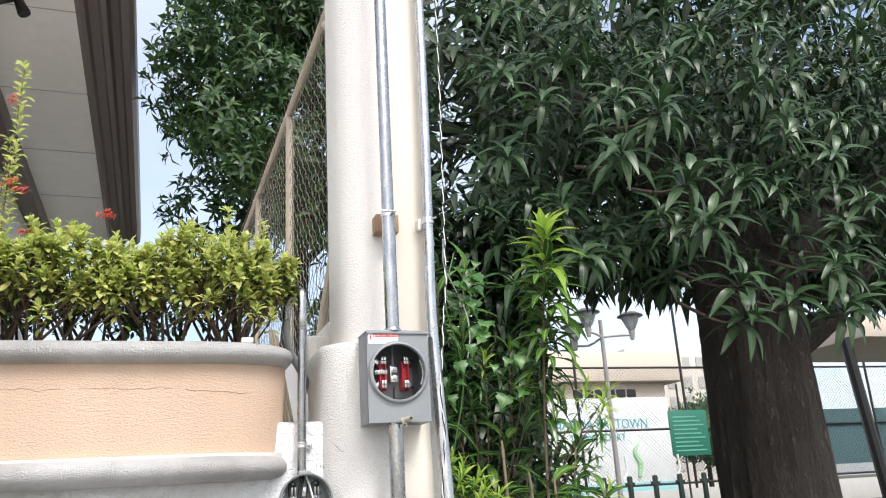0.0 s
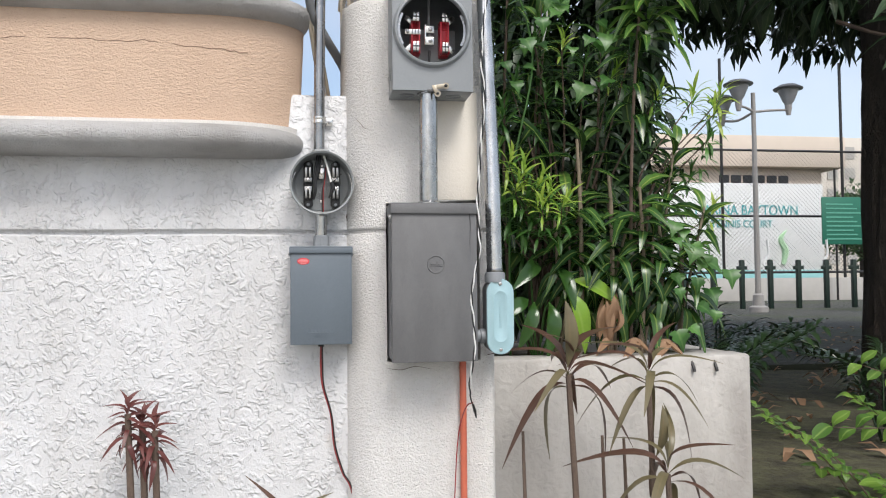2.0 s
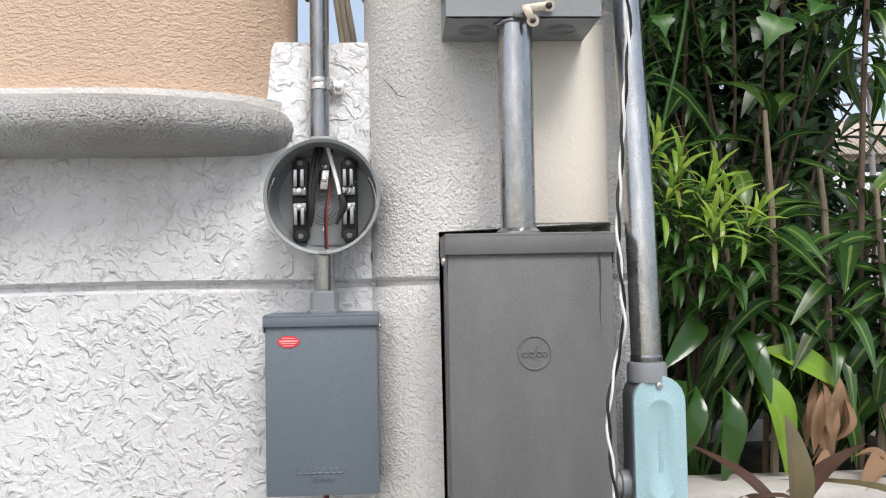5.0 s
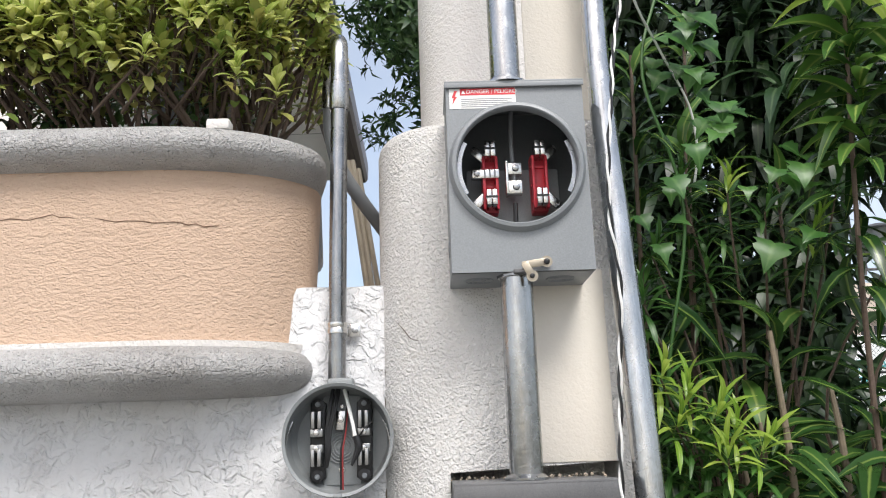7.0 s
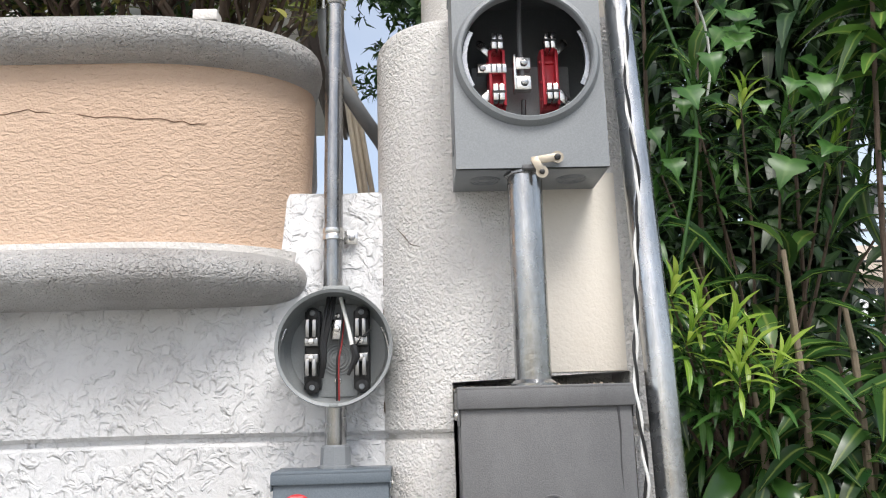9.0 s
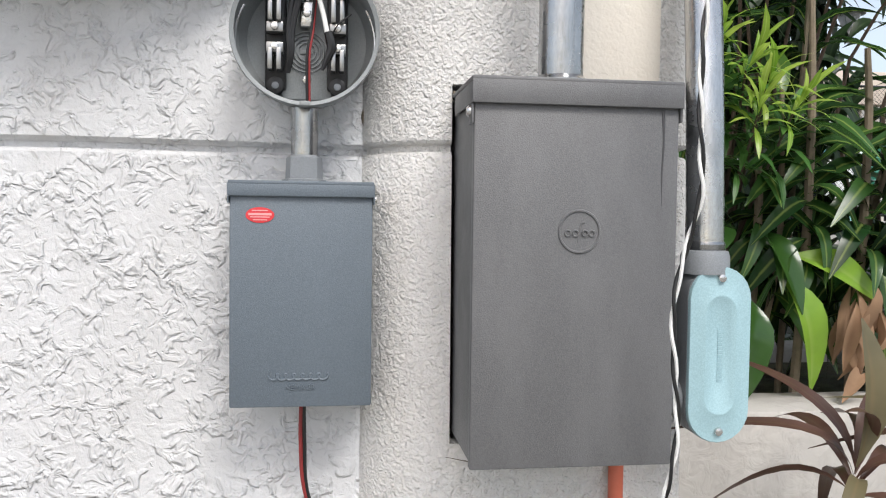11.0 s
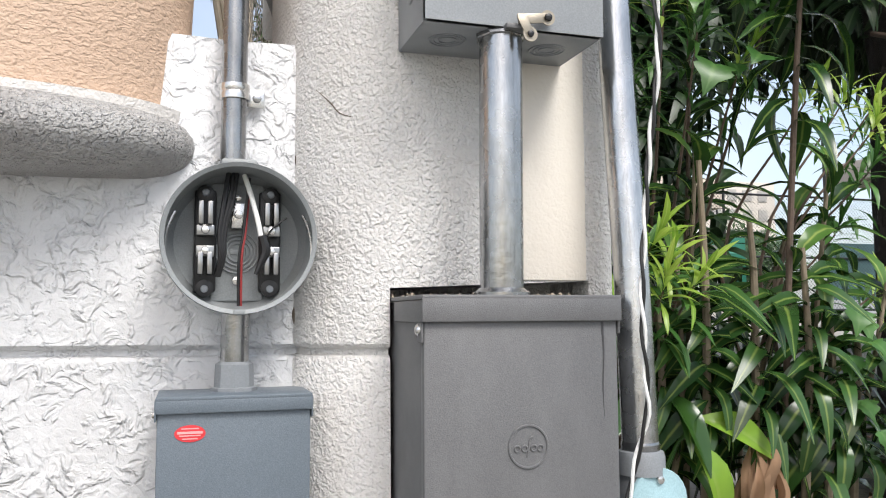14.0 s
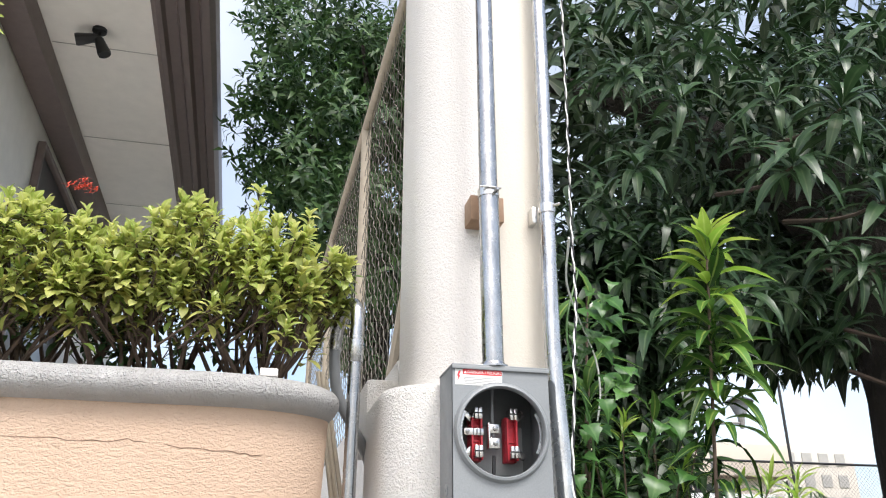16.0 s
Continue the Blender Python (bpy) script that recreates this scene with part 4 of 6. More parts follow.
def main_panel():
    x0, x1, y0, z0, z1 = 0.6265, 0.8475, 2.557, 1.292, 1.699
    t = thing("main_panel", ((x0 + x1) / 2, 2.69, z0), "large dark grey steel panel box let into the pillar", "electrical box")
    part("body", box(x0 + 0.002, x1 - 0.002, y0 + 0.012, 2.795, z0 + 0.004, z1 - 0.004, 0.0015), BOX_DARK, t)
    cover = part("cover", box(x0, x1, y0, y0 + 0.0115, z0, z1 - 0.022, 0.0025), BOX_DARK, t)
    h = box(x0 - 0.003, x1 + 0.003, y0 - 0.006, 2.70, z1 - 0.003, z1 + 0.002, 0.0015)
    box(x0 - 0.003, x1 + 0.003, y0 - 0.006, y0 - 0.003, z1 - 0.026, z1 - 0.001, 0.0012, bm=h)
    hood = part("top_hood", h, BOX_DARK, t)
    part("hood_flap", box(x1 + 0.0005, x1 + 0.003, y0 - 0.002, 2.67, z1 - 0.04, z1 - 0.0035, 0.001), BOX_DARK, hood)
    part("hood_flap", box(x0 - 0.003, x0 - 0.0005, y0 - 0.002, 2.67, z1 - 0.026, z1 - 0.0035, 0.001), BOX_DARK, hood)
    part("hood_ear", box(x0 - 0.0032, x0 - 0.0005, y0 - 0.002, y0 + 0.014, z1 - 0.047, z1 - 0.0265, 0.001), BOX_DARK, hood)
    part("screw", turned([(0.006, 0), (0.006, 0.002), (0.0045, 0.004), (0.002, 0.0045)], 14, Matrix.Translation((x0 - 0.003, y0 + 0.006, z1 - 0.034)) @ Matrix.Rotation(radians(-90), 4, "Y")), STEEL, t)
    cx, cz = 0.7400, 1.5425
    b = turned([(0.0203, 0), (0.0211, 0.0016), (0.0226, 0.0016), (0.0234, 0)], 40, y_axis(cx, y0, cz), caps=False)
    for dx in (-0.0125, -0.0042, 0.0062, 0.0135):
        join(b, turned([(0.0020, 0), (0.0026, 0.0015), (0.0036, 0.0015), (0.0042, 0)], 14, y_axis(cx + dx, y0, cz - 0.002), caps=False))
    join(b, tube([(cx - 0.0015, y0, cz - 0.011), (cx + 0.0005, y0, cz - 0.002), (cx + 0.002, y0, cz + 0.008), (cx + 0.005, y0, cz + 0.0095)], 0.0013, 6, 4))
    part("pressed_mark", b, BOX_DARK, cover, "pressed ring with a row of loops")
    part("water_stain", tube([(0.829, y0 + 0.0005, z1 - 0.027), (0.8305, y0 + 0.0005, z1 - 0.06), (0.8290, y0 + 0.0005, z1 - 0.10), (0.8305, y0 + 0.0005, z1 - 0.14)], [0.0020, 0.0014, 0.0012, 0.0004], 6, 5), painted_metal("wet_dark_enamel", (0.05, 0.05, 0.055), 0.35), cover, "dark dried water run")
    part("ground_lug", box(0.735, 0.748, 2.64, 2.66, z0 - 0.006, z0 + 0.002, 0.001), BOX_DARK, t)


main_panel()

# ---- conduit body ----


def stadium(cx, cz, hw, hh, y, n=12):
    pts = []
    for i in range(n + 1):
        a = math.pi * i / n
        pts.append((cx + hw * math.cos(a), y, cz + hh - hw + hw * math.sin(a)))
    for i in range(n + 1):
        a = math.pi + math.pi * i / n
        pts.append((cx + hw * math.cos(a), y, cz - hh + hw + hw * math.sin(a)))
    return pts


lb = thing("outlet_fitting", (0.914, 2.62, 1.31), "grey pipe outlet fitting with a pale teal oval cover", "electrical fitting")
CX, CZ = 0.9150, 1.405
part("body", loft([stadium(0.910, CZ + 0.002, 0.029, 0.095, 2.645), stadium(0.910, CZ + 0.002, 0.033, 0.098, 2.635), stadium(0.912, CZ, 0.034, 0.098, 2.5925)]), FITTING, lb)
cov = loft([stadium(CX, CZ, 0.0365, 0.0995, 2.592), stadium(CX, CZ, 0.0365, 0.0995, 2.5885), stadium(CX, CZ, 0.0355, 0.0985, 2.5870), stadium(CX, CZ, 0.0225, 0.072, 2.5870), stadium(CX, CZ, 0.0190, 0.068, 2.5850), stadium(CX, CZ, 0.0170, 0.066, 2.5850), stadium(CX, CZ, 0.0135, 0.062, 2.5872)])
cover = part("cover", cov, TEAL, lb, "pale teal enamelled cover plate")
screw(CX, 2.587, CZ + 0.0865, 0.0052, cover)
screw(CX, 2.587, CZ - 0.0865, 0.0052, cover)
b = bmesh.new()
for i in range(13):
    box(CX - 0.003, CX + 0.003, 2.5864, 2.5874, CZ - 0.030 + 0.0046 * i, CZ - 0.0268 + 0.0046 * i, bm=b)
part("pressed_bars", b, TEAL, cover, "row of small pressed characters")["kind"] = "stuff"
part("hub", turned([(0.0275, 0), (0.0275, 0.020), (0.0255, 0.026), (0.0225, 0.027)], 28, pose(0.9060, 2.611, 1.495)), FITTING, lb)
part("side_hub", turned([(0.020, 0), (0.020, 0.020), (0.017, 0.022), (0.017, 0.036)], 24, Matrix.Translation((0.886, 2.618, 1.353)) @ Matrix.Rotation(radians(-90), 4, "Y")), FITTING, lb)

# red pipe, loose pair, dangling lead
whole("red_pipe", tube([(0.829, 2.672, -0.02), (0.828, 2.672, 0.7), (0.828, 2.672, 1.291)], 0.0092, 18, 3), PVC_RED, "orange-red plastic pipe below the panel", "pipe")


def twisted(path, r, gap, pitch, mats, name, label, steps=10):
    """Two thin cables wound about one another along a path."""
    pts = spline(path, steps)
    t = thing(name, path[-1], label, "cable")
    length = [0.0]
    for a, b in zip(pts, pts[1:]):
        length.append(length[-1] + (b - a).length)
    n = int(length[-1] / 0.012)
    for k, mat in enumerate(mats):
        line = []
        for i in range(n + 1):
            s = length[-1] * i / n
            q = Vector([np.interp(s, length, [p[j] for p in pts]) for j in range(3)])
            a = 2 * math.pi * s / pitch + math.pi * k
            line.append(q + Vector((math.cos(a) * gap, math.sin(a) * gap, 0)))
        part("strand", tube(line, r, 6, 1, smooth=False), mat, t, "white insulated strand" if mat is WHITE_WIRE else "black insulated strand")


twisted([(0.985, 2.648, 5.1), (0.975, 2.64, 3.6), (0.962, 2.63, 3.1), (0.955, 2.63, 2.85), (0.945, 2.62, 2.62), (0.918, 2.56, 2.45), (0.885, 2.51, 2.33), (0.868, 2.48, 2.24), (0.852, 2.465, 2.14), (0.846, 2.465, 2.05), (0.853, 2.47, 1.95), (0.846, 2.48, 1.85), (0.842, 2.485, 1.78), (0.836, 2.485, 1.70), (0.840, 2.488, 1.62), (0.842, 2.49, 1.58), (0.833, 2.50, 1.53), (0.822, 2.503, 1.47), (0.826, 2.505, 1.40), (0.830, 2.505, 1.34), (0.822, 2.51, 1.28), (0.820, 2.53, 1.24), (0.824, 2.55, 1.21)],
        0.0019, 0.0021, 0.085, (WHITE_WIRE, BLACK), "twisted_pair", "twisted black and white cable hanging down the conduit")
ld = thing("loose_lead", (0.845, 2.59, 1.15), "thin loose cable with a black taped end", "cable")
part("lead", tube([(0.823, 2.545, 1.215), (0.826, 2.56, 1.205), (0.834, 2.58, 1.185), (0.842, 2.59, 1.165)], 0.0018, 8), BLACK, ld)
part("taped_end", tube([(0.838, 2.585, 1.178), (0.844, 2.59, 1.16), (0.848, 2.592, 1.142)], [0.0032, 0.004, 0.0016], 8), BLACK, ld, "black taped end")
part("lead", tube([(0.838, 2.585, 1.183), (0.826, 2.61, 1.17), (0.818, 2.655, 1.12), (0.808, 2.66, 1.05), (0.800, 2.665, 0.9)], 0.0017, 8), RED_WIRE, ld, "thin red lead")

# ---- leaves ----


def blade(length, width, rows=4, droop=0.25, fold=0.25, peak=0.45, wave=0.0, tip=0.8):
    """A leaf along +y, face up: three columns, folded at the midrib."""
    v, uv, f = [], [], []
    for i in range(rows + 1):
        t = i / rows
        w = width * 0.5 * (math.sin(math.pi * min(1, t / peak) / 2) if t < peak else max(0.0, math.cos(math.pi * 0.5 * (t - peak) / (1 - peak))) ** tip)
        w = max(w, width * 0.03)
        y = length * t * (1 - 0.25 * droop * t)
        z = length * (0.10 * math.sin(math.pi * t) - droop * t * t) + wave * math.sin(7 * t)
        for s in (-1, 0, 1):
            v.append((s * w, y, z + abs(s) * w * fold))
            uv.append((0.5 + 0.5 * s, t))
    for i in range(rows):
        for s in (0, 1):
            a = 3 * i + s
            f.append((a, a + 1, a + 4, a + 3))
    return np.array(v), np.array(f), np.array(uv)


class Foliage:
    """Gathers many leaves into one mesh."""

    def __init__(self):
        self.v, self.f, self.uv, self.n = [], [], [], 0

    def leaf(self, shape, at, along, up=(0, 0, 1), scale=1.0):
        d = np.array(along, float)
        d /= np.linalg.norm(d) + 1e-9
        x = np.cross(d, np.array(up, float))
        if np.linalg.norm(x) < 1e-3:
            x = np.cross(d, (1, 0.1, 0))
        x /= np.linalg.norm(x)
        z = np.cross(x, d)
        m = np.stack((x, d, z)) * scale
        self.v.append(shape[0] @ m + np.array(at, float))
        self.f.append(shape[1] + self.n)
        self.uv.append(shape[2])
        self.n += len(shape[0])

    def rosette(self, rng, shapes, at, axis, count, spread=(25, 95), size=(0.8, 1.15), stem=0.02):
        a = Vector(axis).normalized()
        u = a.orthogonal().normalized()
        w = a.cross(u)
        for i in range(count):
            k = i / max(1, count - 1)
            th = i * 2.4 + rng.uniform(-0.3, 0.3)
            el = radians(spread[0] + (spread[1] - spread[0]) * k + rng.uniform(-8, 8))
            d = a * math.cos(el) + (u * math.cos(th) + w * math.sin(th)) * math.sin(el)
            base = Vector(at) - a * stem * k * 2 + a * stem
            self.leaf(rng.choice(shapes), base, d, a + Vector((0, 0, 0.3)), rng.uniform(*size))

    def mesh(self, name):
        me = bpy.data.meshes.new(name)
        v, f, uv = np.concatenate(self.v), np.concatenate(self.f), np.concatenate(self.uv)
        me.vertices.add(len(v))
        me.vertices.foreach_set("co", v.astype(np.float32).ravel())
        me.loops.add(f.size)
        me.loops.foreach_set("vertex_index", f.astype(np.int32).ravel())
        me.polygons.add(len(f))
        me.polygons.foreach_set("loop_start", np.arange(0, f.size, 4, dtype=np.int32))
        me.update(calc_edges=True)
        layer = me.uv_layers.new(name="UVMap")
        layer.data.foreach_set("uv", uv[f.ravel()].astype(np.float32).ravel())
        for p in me.polygons:
            p.use_smooth = True
        return me

    def build(self, name, material, parent=None, label="", kind=""):
        me = self.mesh(name)
        me.materials.append(material)
        ob = new(name, me)
        if parent is not None:
            ob.parent = parent
            ob.location = -ORIGIN[parent]
            ORIGIN[ob] = Vector()
        if label:
            ob["label"] = label
        if kind:
            ob["kind"] = kind
        return ob


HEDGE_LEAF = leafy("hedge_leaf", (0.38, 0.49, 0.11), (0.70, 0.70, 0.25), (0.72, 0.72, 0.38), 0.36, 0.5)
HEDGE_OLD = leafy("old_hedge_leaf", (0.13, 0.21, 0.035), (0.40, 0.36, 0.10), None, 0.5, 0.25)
# one mango leaf in two tones: shade painted into the crown, light into the front
MANGO_SHADED = leafy("shaded_mango_leaf", (0.008, 0.024, 0.007), (0.036, 0.072, 0.024), (0.10, 0.14, 0.06), 0.46, 0.10)
MANGO_LIT = leafy("lit_mango_leaf", (0.018, 0.050, 0.017), (0.058, 0.118, 0.046), (0.13, 0.19, 0.09), 0.38, 0.15)
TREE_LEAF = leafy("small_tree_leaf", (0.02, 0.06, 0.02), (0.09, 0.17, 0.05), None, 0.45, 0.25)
DRAC_LEAF = leafy("dracaena_leaf", (0.011, 0.038, 0.010), (0.046, 0.110, 0.024), (0.26, 0.36, 0.08), 0.24, 0.16)
DRAC_BROAD = leafy("broad_dracaena_leaf", (0.012, 0.044, 0.012), (0.046, 0.115, 0.027), (0.28, 0.36, 0.09), 0.27, 0.18)
DRAC_STRIPE = leafy("striped_dracaena_leaf", (0.045, 0.12, 0.022), (0.13, 0.27, 0.05), (0.50, 0.58, 0.16), 0.28, 0.3)
DRAC_NEW = leafy("new_dracaena_leaf", (0.24, 0.44, 0.05), (0.50, 0.62, 0.12), (0.58, 0.68, 0.2), 0.3, 0.45)
# leaf green darkened to stand for the shade behind the planter
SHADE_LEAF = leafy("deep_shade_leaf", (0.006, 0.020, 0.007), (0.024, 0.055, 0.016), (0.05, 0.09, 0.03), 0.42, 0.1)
VINE_LEAF = leafy("vine_leaf", (0.035, 0.115, 0.022), (0.10, 0.24, 0.05), (0.14, 0.27, 0.08), 0.36, 0.28)
CORD_LEAF = leafy("cordyline_leaf", (0.045, 0.028, 0.022), (0.14, 0.07, 0.05), (0.12, 0.08, 0.05), 0.35, 0.15)
CORD_RED = leafy("dark_red_cordyline_leaf", (0.06, 0.018, 0.018), (0.20, 0.06, 0.05), (0.12, 0.05, 0.04), 0.42, 0.15)
CORD_GREEN = leafy("bronze_cordyline_leaf", (0.10, 0.10, 0.05), (0.20, 0.16, 0.09), (0.20, 0.15, 0.08), 0.35, 0.2)
SHRUB_LEAF = leafy("shrub_leaf", (0.055, 0.14, 0.02), (0.19, 0.32, 0.05), (0.28, 0.40, 0.10), 0.4, 0.3)
DARK_LEAF = leafy("dark_frond_leaf", (0.008, 0.022, 0.008), (0.03, 0.06, 0.02), None, 0.35, 0.1)
DRY_LEAF = leafy("dry_leaf", (0.20, 0.115, 0.065), (0.44, 0.28, 0.17), None, 0.85, 0.25)
BROAD_LEAF = leafy("glossy_broad_leaf", (0.02, 0.06, 0.012), (0.05, 0.12, 0.025), None, 0.18, 0.15)
BROAD_NEW = leafy("yellowing_broad_leaf", (0.22, 0.40, 0.04), (0.28, 0.48, 0.06), (0.36, 0.52, 0.12), 0.28, 0.3)
PETAL = leafy("red_petal", (0.55, 0.05, 0.03), (0.75, 0.14, 0.08), None, 0.5, 0.3)
TWIG = plain("twig_bark", (0.12, 0.085, 0.065), 0.85, 0, 0.4, 120, 0.001)
STEM = plain("pale_stem_bark", (0.21, 0.17, 0.12), 0.85, 0, 0.35, 90, 0.001)
bk = Mat("mango_bark", 0.9)
bk.color(bk.mix(bk.noise(16, 7, 0.75, stretch=(1, 1, 0.45)), (0.014, 0.012, 0.010), (0.105, 0.085, 0.072)))
bk.bump(bk.ramp(bk.noise(24, 6, 0.7, stretch=(1, 1, 0.38)), [(0.35, 0.0), (0.6, 1.0)]), 0.05).bump(bk.noise(70, 4), 0.006)
BARK = bk.m

# ---- house eave behind the hedge ----
BROWN = plain("brown_gutter_paint", (0.15, 0.115, 0.105), 0.45, 0, 0.2, 12)
SOFFIT = plain("beige_soffit_board", (0.84, 0.80, 0.74), 0.7, 0, 0.1, 5)
HOUSE_WALL = plain("beige_house_wall", (0.78, 0.75, 0.70), 0.8, 0, 0.12, 4)
GLASS_DARK = plain("dark_window_screen", (0.03, 0.03, 0.032), 0.3)
ROOF = plain("dark_roof_sheet", (0.10, 0.06, 0.05), 0.6, 0, 0.25, 8)
KERB_LINE = plain("soffit_joint_grey", (0.45, 0.42, 0.38), 0.8)
SOFFIT_Z, EAVE_X = 7.03, -0.44
house = thing("house", (-4.5, 12.0, PARK), "tall beige house with a deep brown eave behind the hedge", "house")
part("wall", box(-9.5, -2.39, 7.0, 16.2, 0.5, SOFFIT_Z - 0.008, 0.01), HOUSE_WALL, house)
part("wall_beam", box(-2.388, -2.10, 6.4, 16.3, SOFFIT_Z - 0.27, SOFFIT_Z - 0.004, 0.01), BROWN, house, "dark brown beam under the soffit")
sb = part("soffit", box(-9.8, EAVE_X - 0.60, 6.05, 16.5, SOFFIT_Z, SOFFIT_Z + 0.05, 0.004), SOFFIT, house, "beige boarded soffit")
for i in range(5):
    part("soffit_joint", box(-2.09, EAVE_X - 0.62, 6.5 + 1.9 * i, 6.505 + 1.9 * i, SOFFIT_Z - 0.009, SOFFIT_Z - 0.001), KERB_LINE, sb)
steps = [(-0.60, -0.03), (-0.55, -0.08), (-0.50, -0.08), (-0.47, -0.02), (-0.37, 0.0), (-0.34, -0.06), (-0.28, -0.06), (-0.25, 0.03), (-0.17, 0.05), (-0.14, -0.03), (-0.06, -0.03), (-0.01, 0.03), (0.0, 0.25), (-0.01, 0.38), (-0.60, 0.38)]
gut = [(EAVE_X + x, SOFFIT_Z + z) for x, z in steps]
part("gutter", loft([[(x, 6.0, z) for x, z in gut], [(x - 0.10, 16.6, z) for x, z in gut]]), BROWN, house, "stepped brown fascia and gutter")
slope = [(EAVE_X - 0.05, 7.43), (EAVE_X - 0.05, 7.51), (-10.0, 11.0), (-10.0, 10.92)]
part("roof", loft([[(x, 5.9, z) for x, z in slope], [(x - 0.10, 16.8, z) for x, z in slope]]), ROOF, house)
win = part("window", box(-2.40, -2.36, 9.7, 11.9, 3.7, 6.48, 0.004), GLASS_DARK, house, "dark screened window")
for yy in (9.64, 11.90):
    part("window_frame", box(-2.38, -2.30, yy, yy + 0.06, 3.62, 6.54, 0.004), BROWN, win)
part("window_frame", box(-2.38, -2.30, 9.70, 11.90, 6.48, 6.54, 0.004), BROWN, win)
LX, LY = -1.59, 8.1
spot = thing("spot_lamp", (LX, LY, SOFFIT_Z), "twin black floodlight fixed under the soffit", "lamp")
part("plate", turned([(0.06, -0.04), (0.07, -0.03), (0.07, 0.0)], 16, pose(LX, LY, SOFFIT_Z)), BLACK, spot)
part("stem", tube([(LX, LY, SOFFIT_Z - 0.03), (LX, LY, SOFFIT_Z - 0.12)], 0.022, 10, 1), BLACK, spot)
for rot in (-75, 25):
    part("head", turned([(0.03, 0), (0.045, 0.03), (0.065, 0.19), (0.06, 0.21), (0.05, 0.20)], 16, Matrix.Translation((LX, LY, SOFFIT_Z - 0.10)) @ Matrix.Rotation(radians(180 - rot), 4, "Y")), BLACK, spot)

# ---- chain-link fence on a low white wall ----
FENCE_PAINT = plain("beige_fence_paint", (0.42, 0.36, 0.28), 0.6, 0, 0.25, 30)
fence = thing("chain_link_fence", (0.69, 4.5, 2.45), "chain-link fence with beige posts on a white kerb wall", "fence")
part("kerb_wall", box(0.60, 0.78, 3.06, 9.0, 0.5, 2.44, 0.015), PILLAR_STUCCO, fence, "white rendered kerb wall")
part("kerb_block", box(0.52, 0.70, 3.062, 3.30, 2.20, 2.38, 0.012), PILLAR_STUCCO, fence)


def fence_top(y):
    return 4.05 + 0.06 * (y - 3.2)


for y in (2.98, 4.66, 6.4, 8.2):
    part("post", tube([(0.69, y, 2.42), (0.69, y, fence_top(y))], 0.024, 12, 1), FENCE_PAINT, fence)
part("top_rail", tube([(0.69, 2.96, fence_top(2.96)), (0.69, 9.0, fence_top(9.0))], 0.024, 12, 1), FENCE_PAINT, fence)
part("brace", tube([(0.69, 3.72, 2.46), (0.69, 3.15, 2.98)], 0.026, 10, 1), FENCE_PAINT, fence, "slanting beige brace")
part("brace", tube([(0.69, 3.05, 3.75), (0.69, 3.45, 4.02)], 0.026, 10, 1), FENCE_PAINT, fence)
b = bmesh.new()
rng = random.Random(8)
for i in range(112):
    y0 = 2.99 + 0.048 * i
    top = fence_top(y0) - 0.01
    n = 2 * int((top - 2.47) / 0.088)
    line = [(0.69 + (0.003 if k % 2 else -0.003), y0 + (0.048 if (k + i) % 2 else 0.0), 2.47 + (top - 2.47) * k / n) for k in range(n + 1)]
    if i % 2:
        line += [(0.69, y0 + 0.015, top + 0.05), (0.68, y0 + 0.03, top + 0.085), (0.672, y0 + 0.012, top + 0.115)]
    tube(line, 0.0019, 3, 1, smooth=False, caps=False, into=b)
mesh_part = part("wire_mesh", b, plain("wire_grey_brown", (0.22, 0.20, 0.17), 0.6, 0.3), fence, "woven wire mesh with hooked top ends")
mesh_part["kind"] = "stuff"

# thin rods leaning behind the wall's end
for top, foot in (((0.407, 3.3, 2.45), (0.453, 3.25, 2.131)), ((0.418, 3.3, 2.45), (0.465, 3.25, 2.131)), ((0.432, 3.3, 2.427), (0.479, 3.25, 2.131))):
    line = [Vector(foot).lerp(Vector(top), k) for k in (-0.6, 0.0, 0.5, 1.0)]
    whole("leaning_rod", tube(line, 0.0065, 8, 3), FENCE_PAINT, "thin brown rod leaning behind the wall end", "rod", "rods behind the wall")

# ---- court, lamp and buildings beyond the trees ----
DARK_GREEN = plain("dark_green_paint", (0.008, 0.022, 0.016), 0.5)
POLE_GREY = plain("grey_pole_paint", (0.30, 0.29, 0.28), 0.5)
PALE_WALL = plain("pale_court_wall", (0.72, 0.74, 0.74), 0.8, 0, 0.06, 1.5)
BEIGE = plain("beige_building", (0.62, 0.54, 0.46), 0.8, 0, 0.08, 1.2)
TEALTXT = plain("teal_lettering", (0.10, 0.42, 0.45), 0.7)
SIGN_GREEN = plain("green_sign", (0.015, 0.14, 0.09), 0.5)
KERB = plain("grey_kerb", (0.42, 0.41, 0.39), 0.9, 0, 0.15, 2)
SCREEN = plain("green_windscreen", (0.07, 0.14, 0.15), 0.7)

pv = Mat("dark_paving_blocks", 0.9)
brk = pv.n("ShaderNodeTexBrick", Scale=4.0)
brk.inputs["Color1"].default_value = (0.055, 0.055, 0.05, 1)
brk.inputs["Color2"].default_value = (0.10, 0.10, 0.09, 1)
brk.inputs["Mortar"].default_value = (0.03, 0.035, 0.02, 1)
pv.link(pv.co, brk.inputs["Vector"])
pv.color(pv.mix(pv.ramp(pv.noise(0.5, 4), [(0.5, 0.0), (0.65, 0.7)]), brk.outputs[0], (0.06, 0.075, 0.03)))
pv.bump(brk.outputs["Fac"], 0.01)
pp = box(-2, 40, 7.0, 27.6, PARK - 0.05, PARK + 0.045, 0.01)
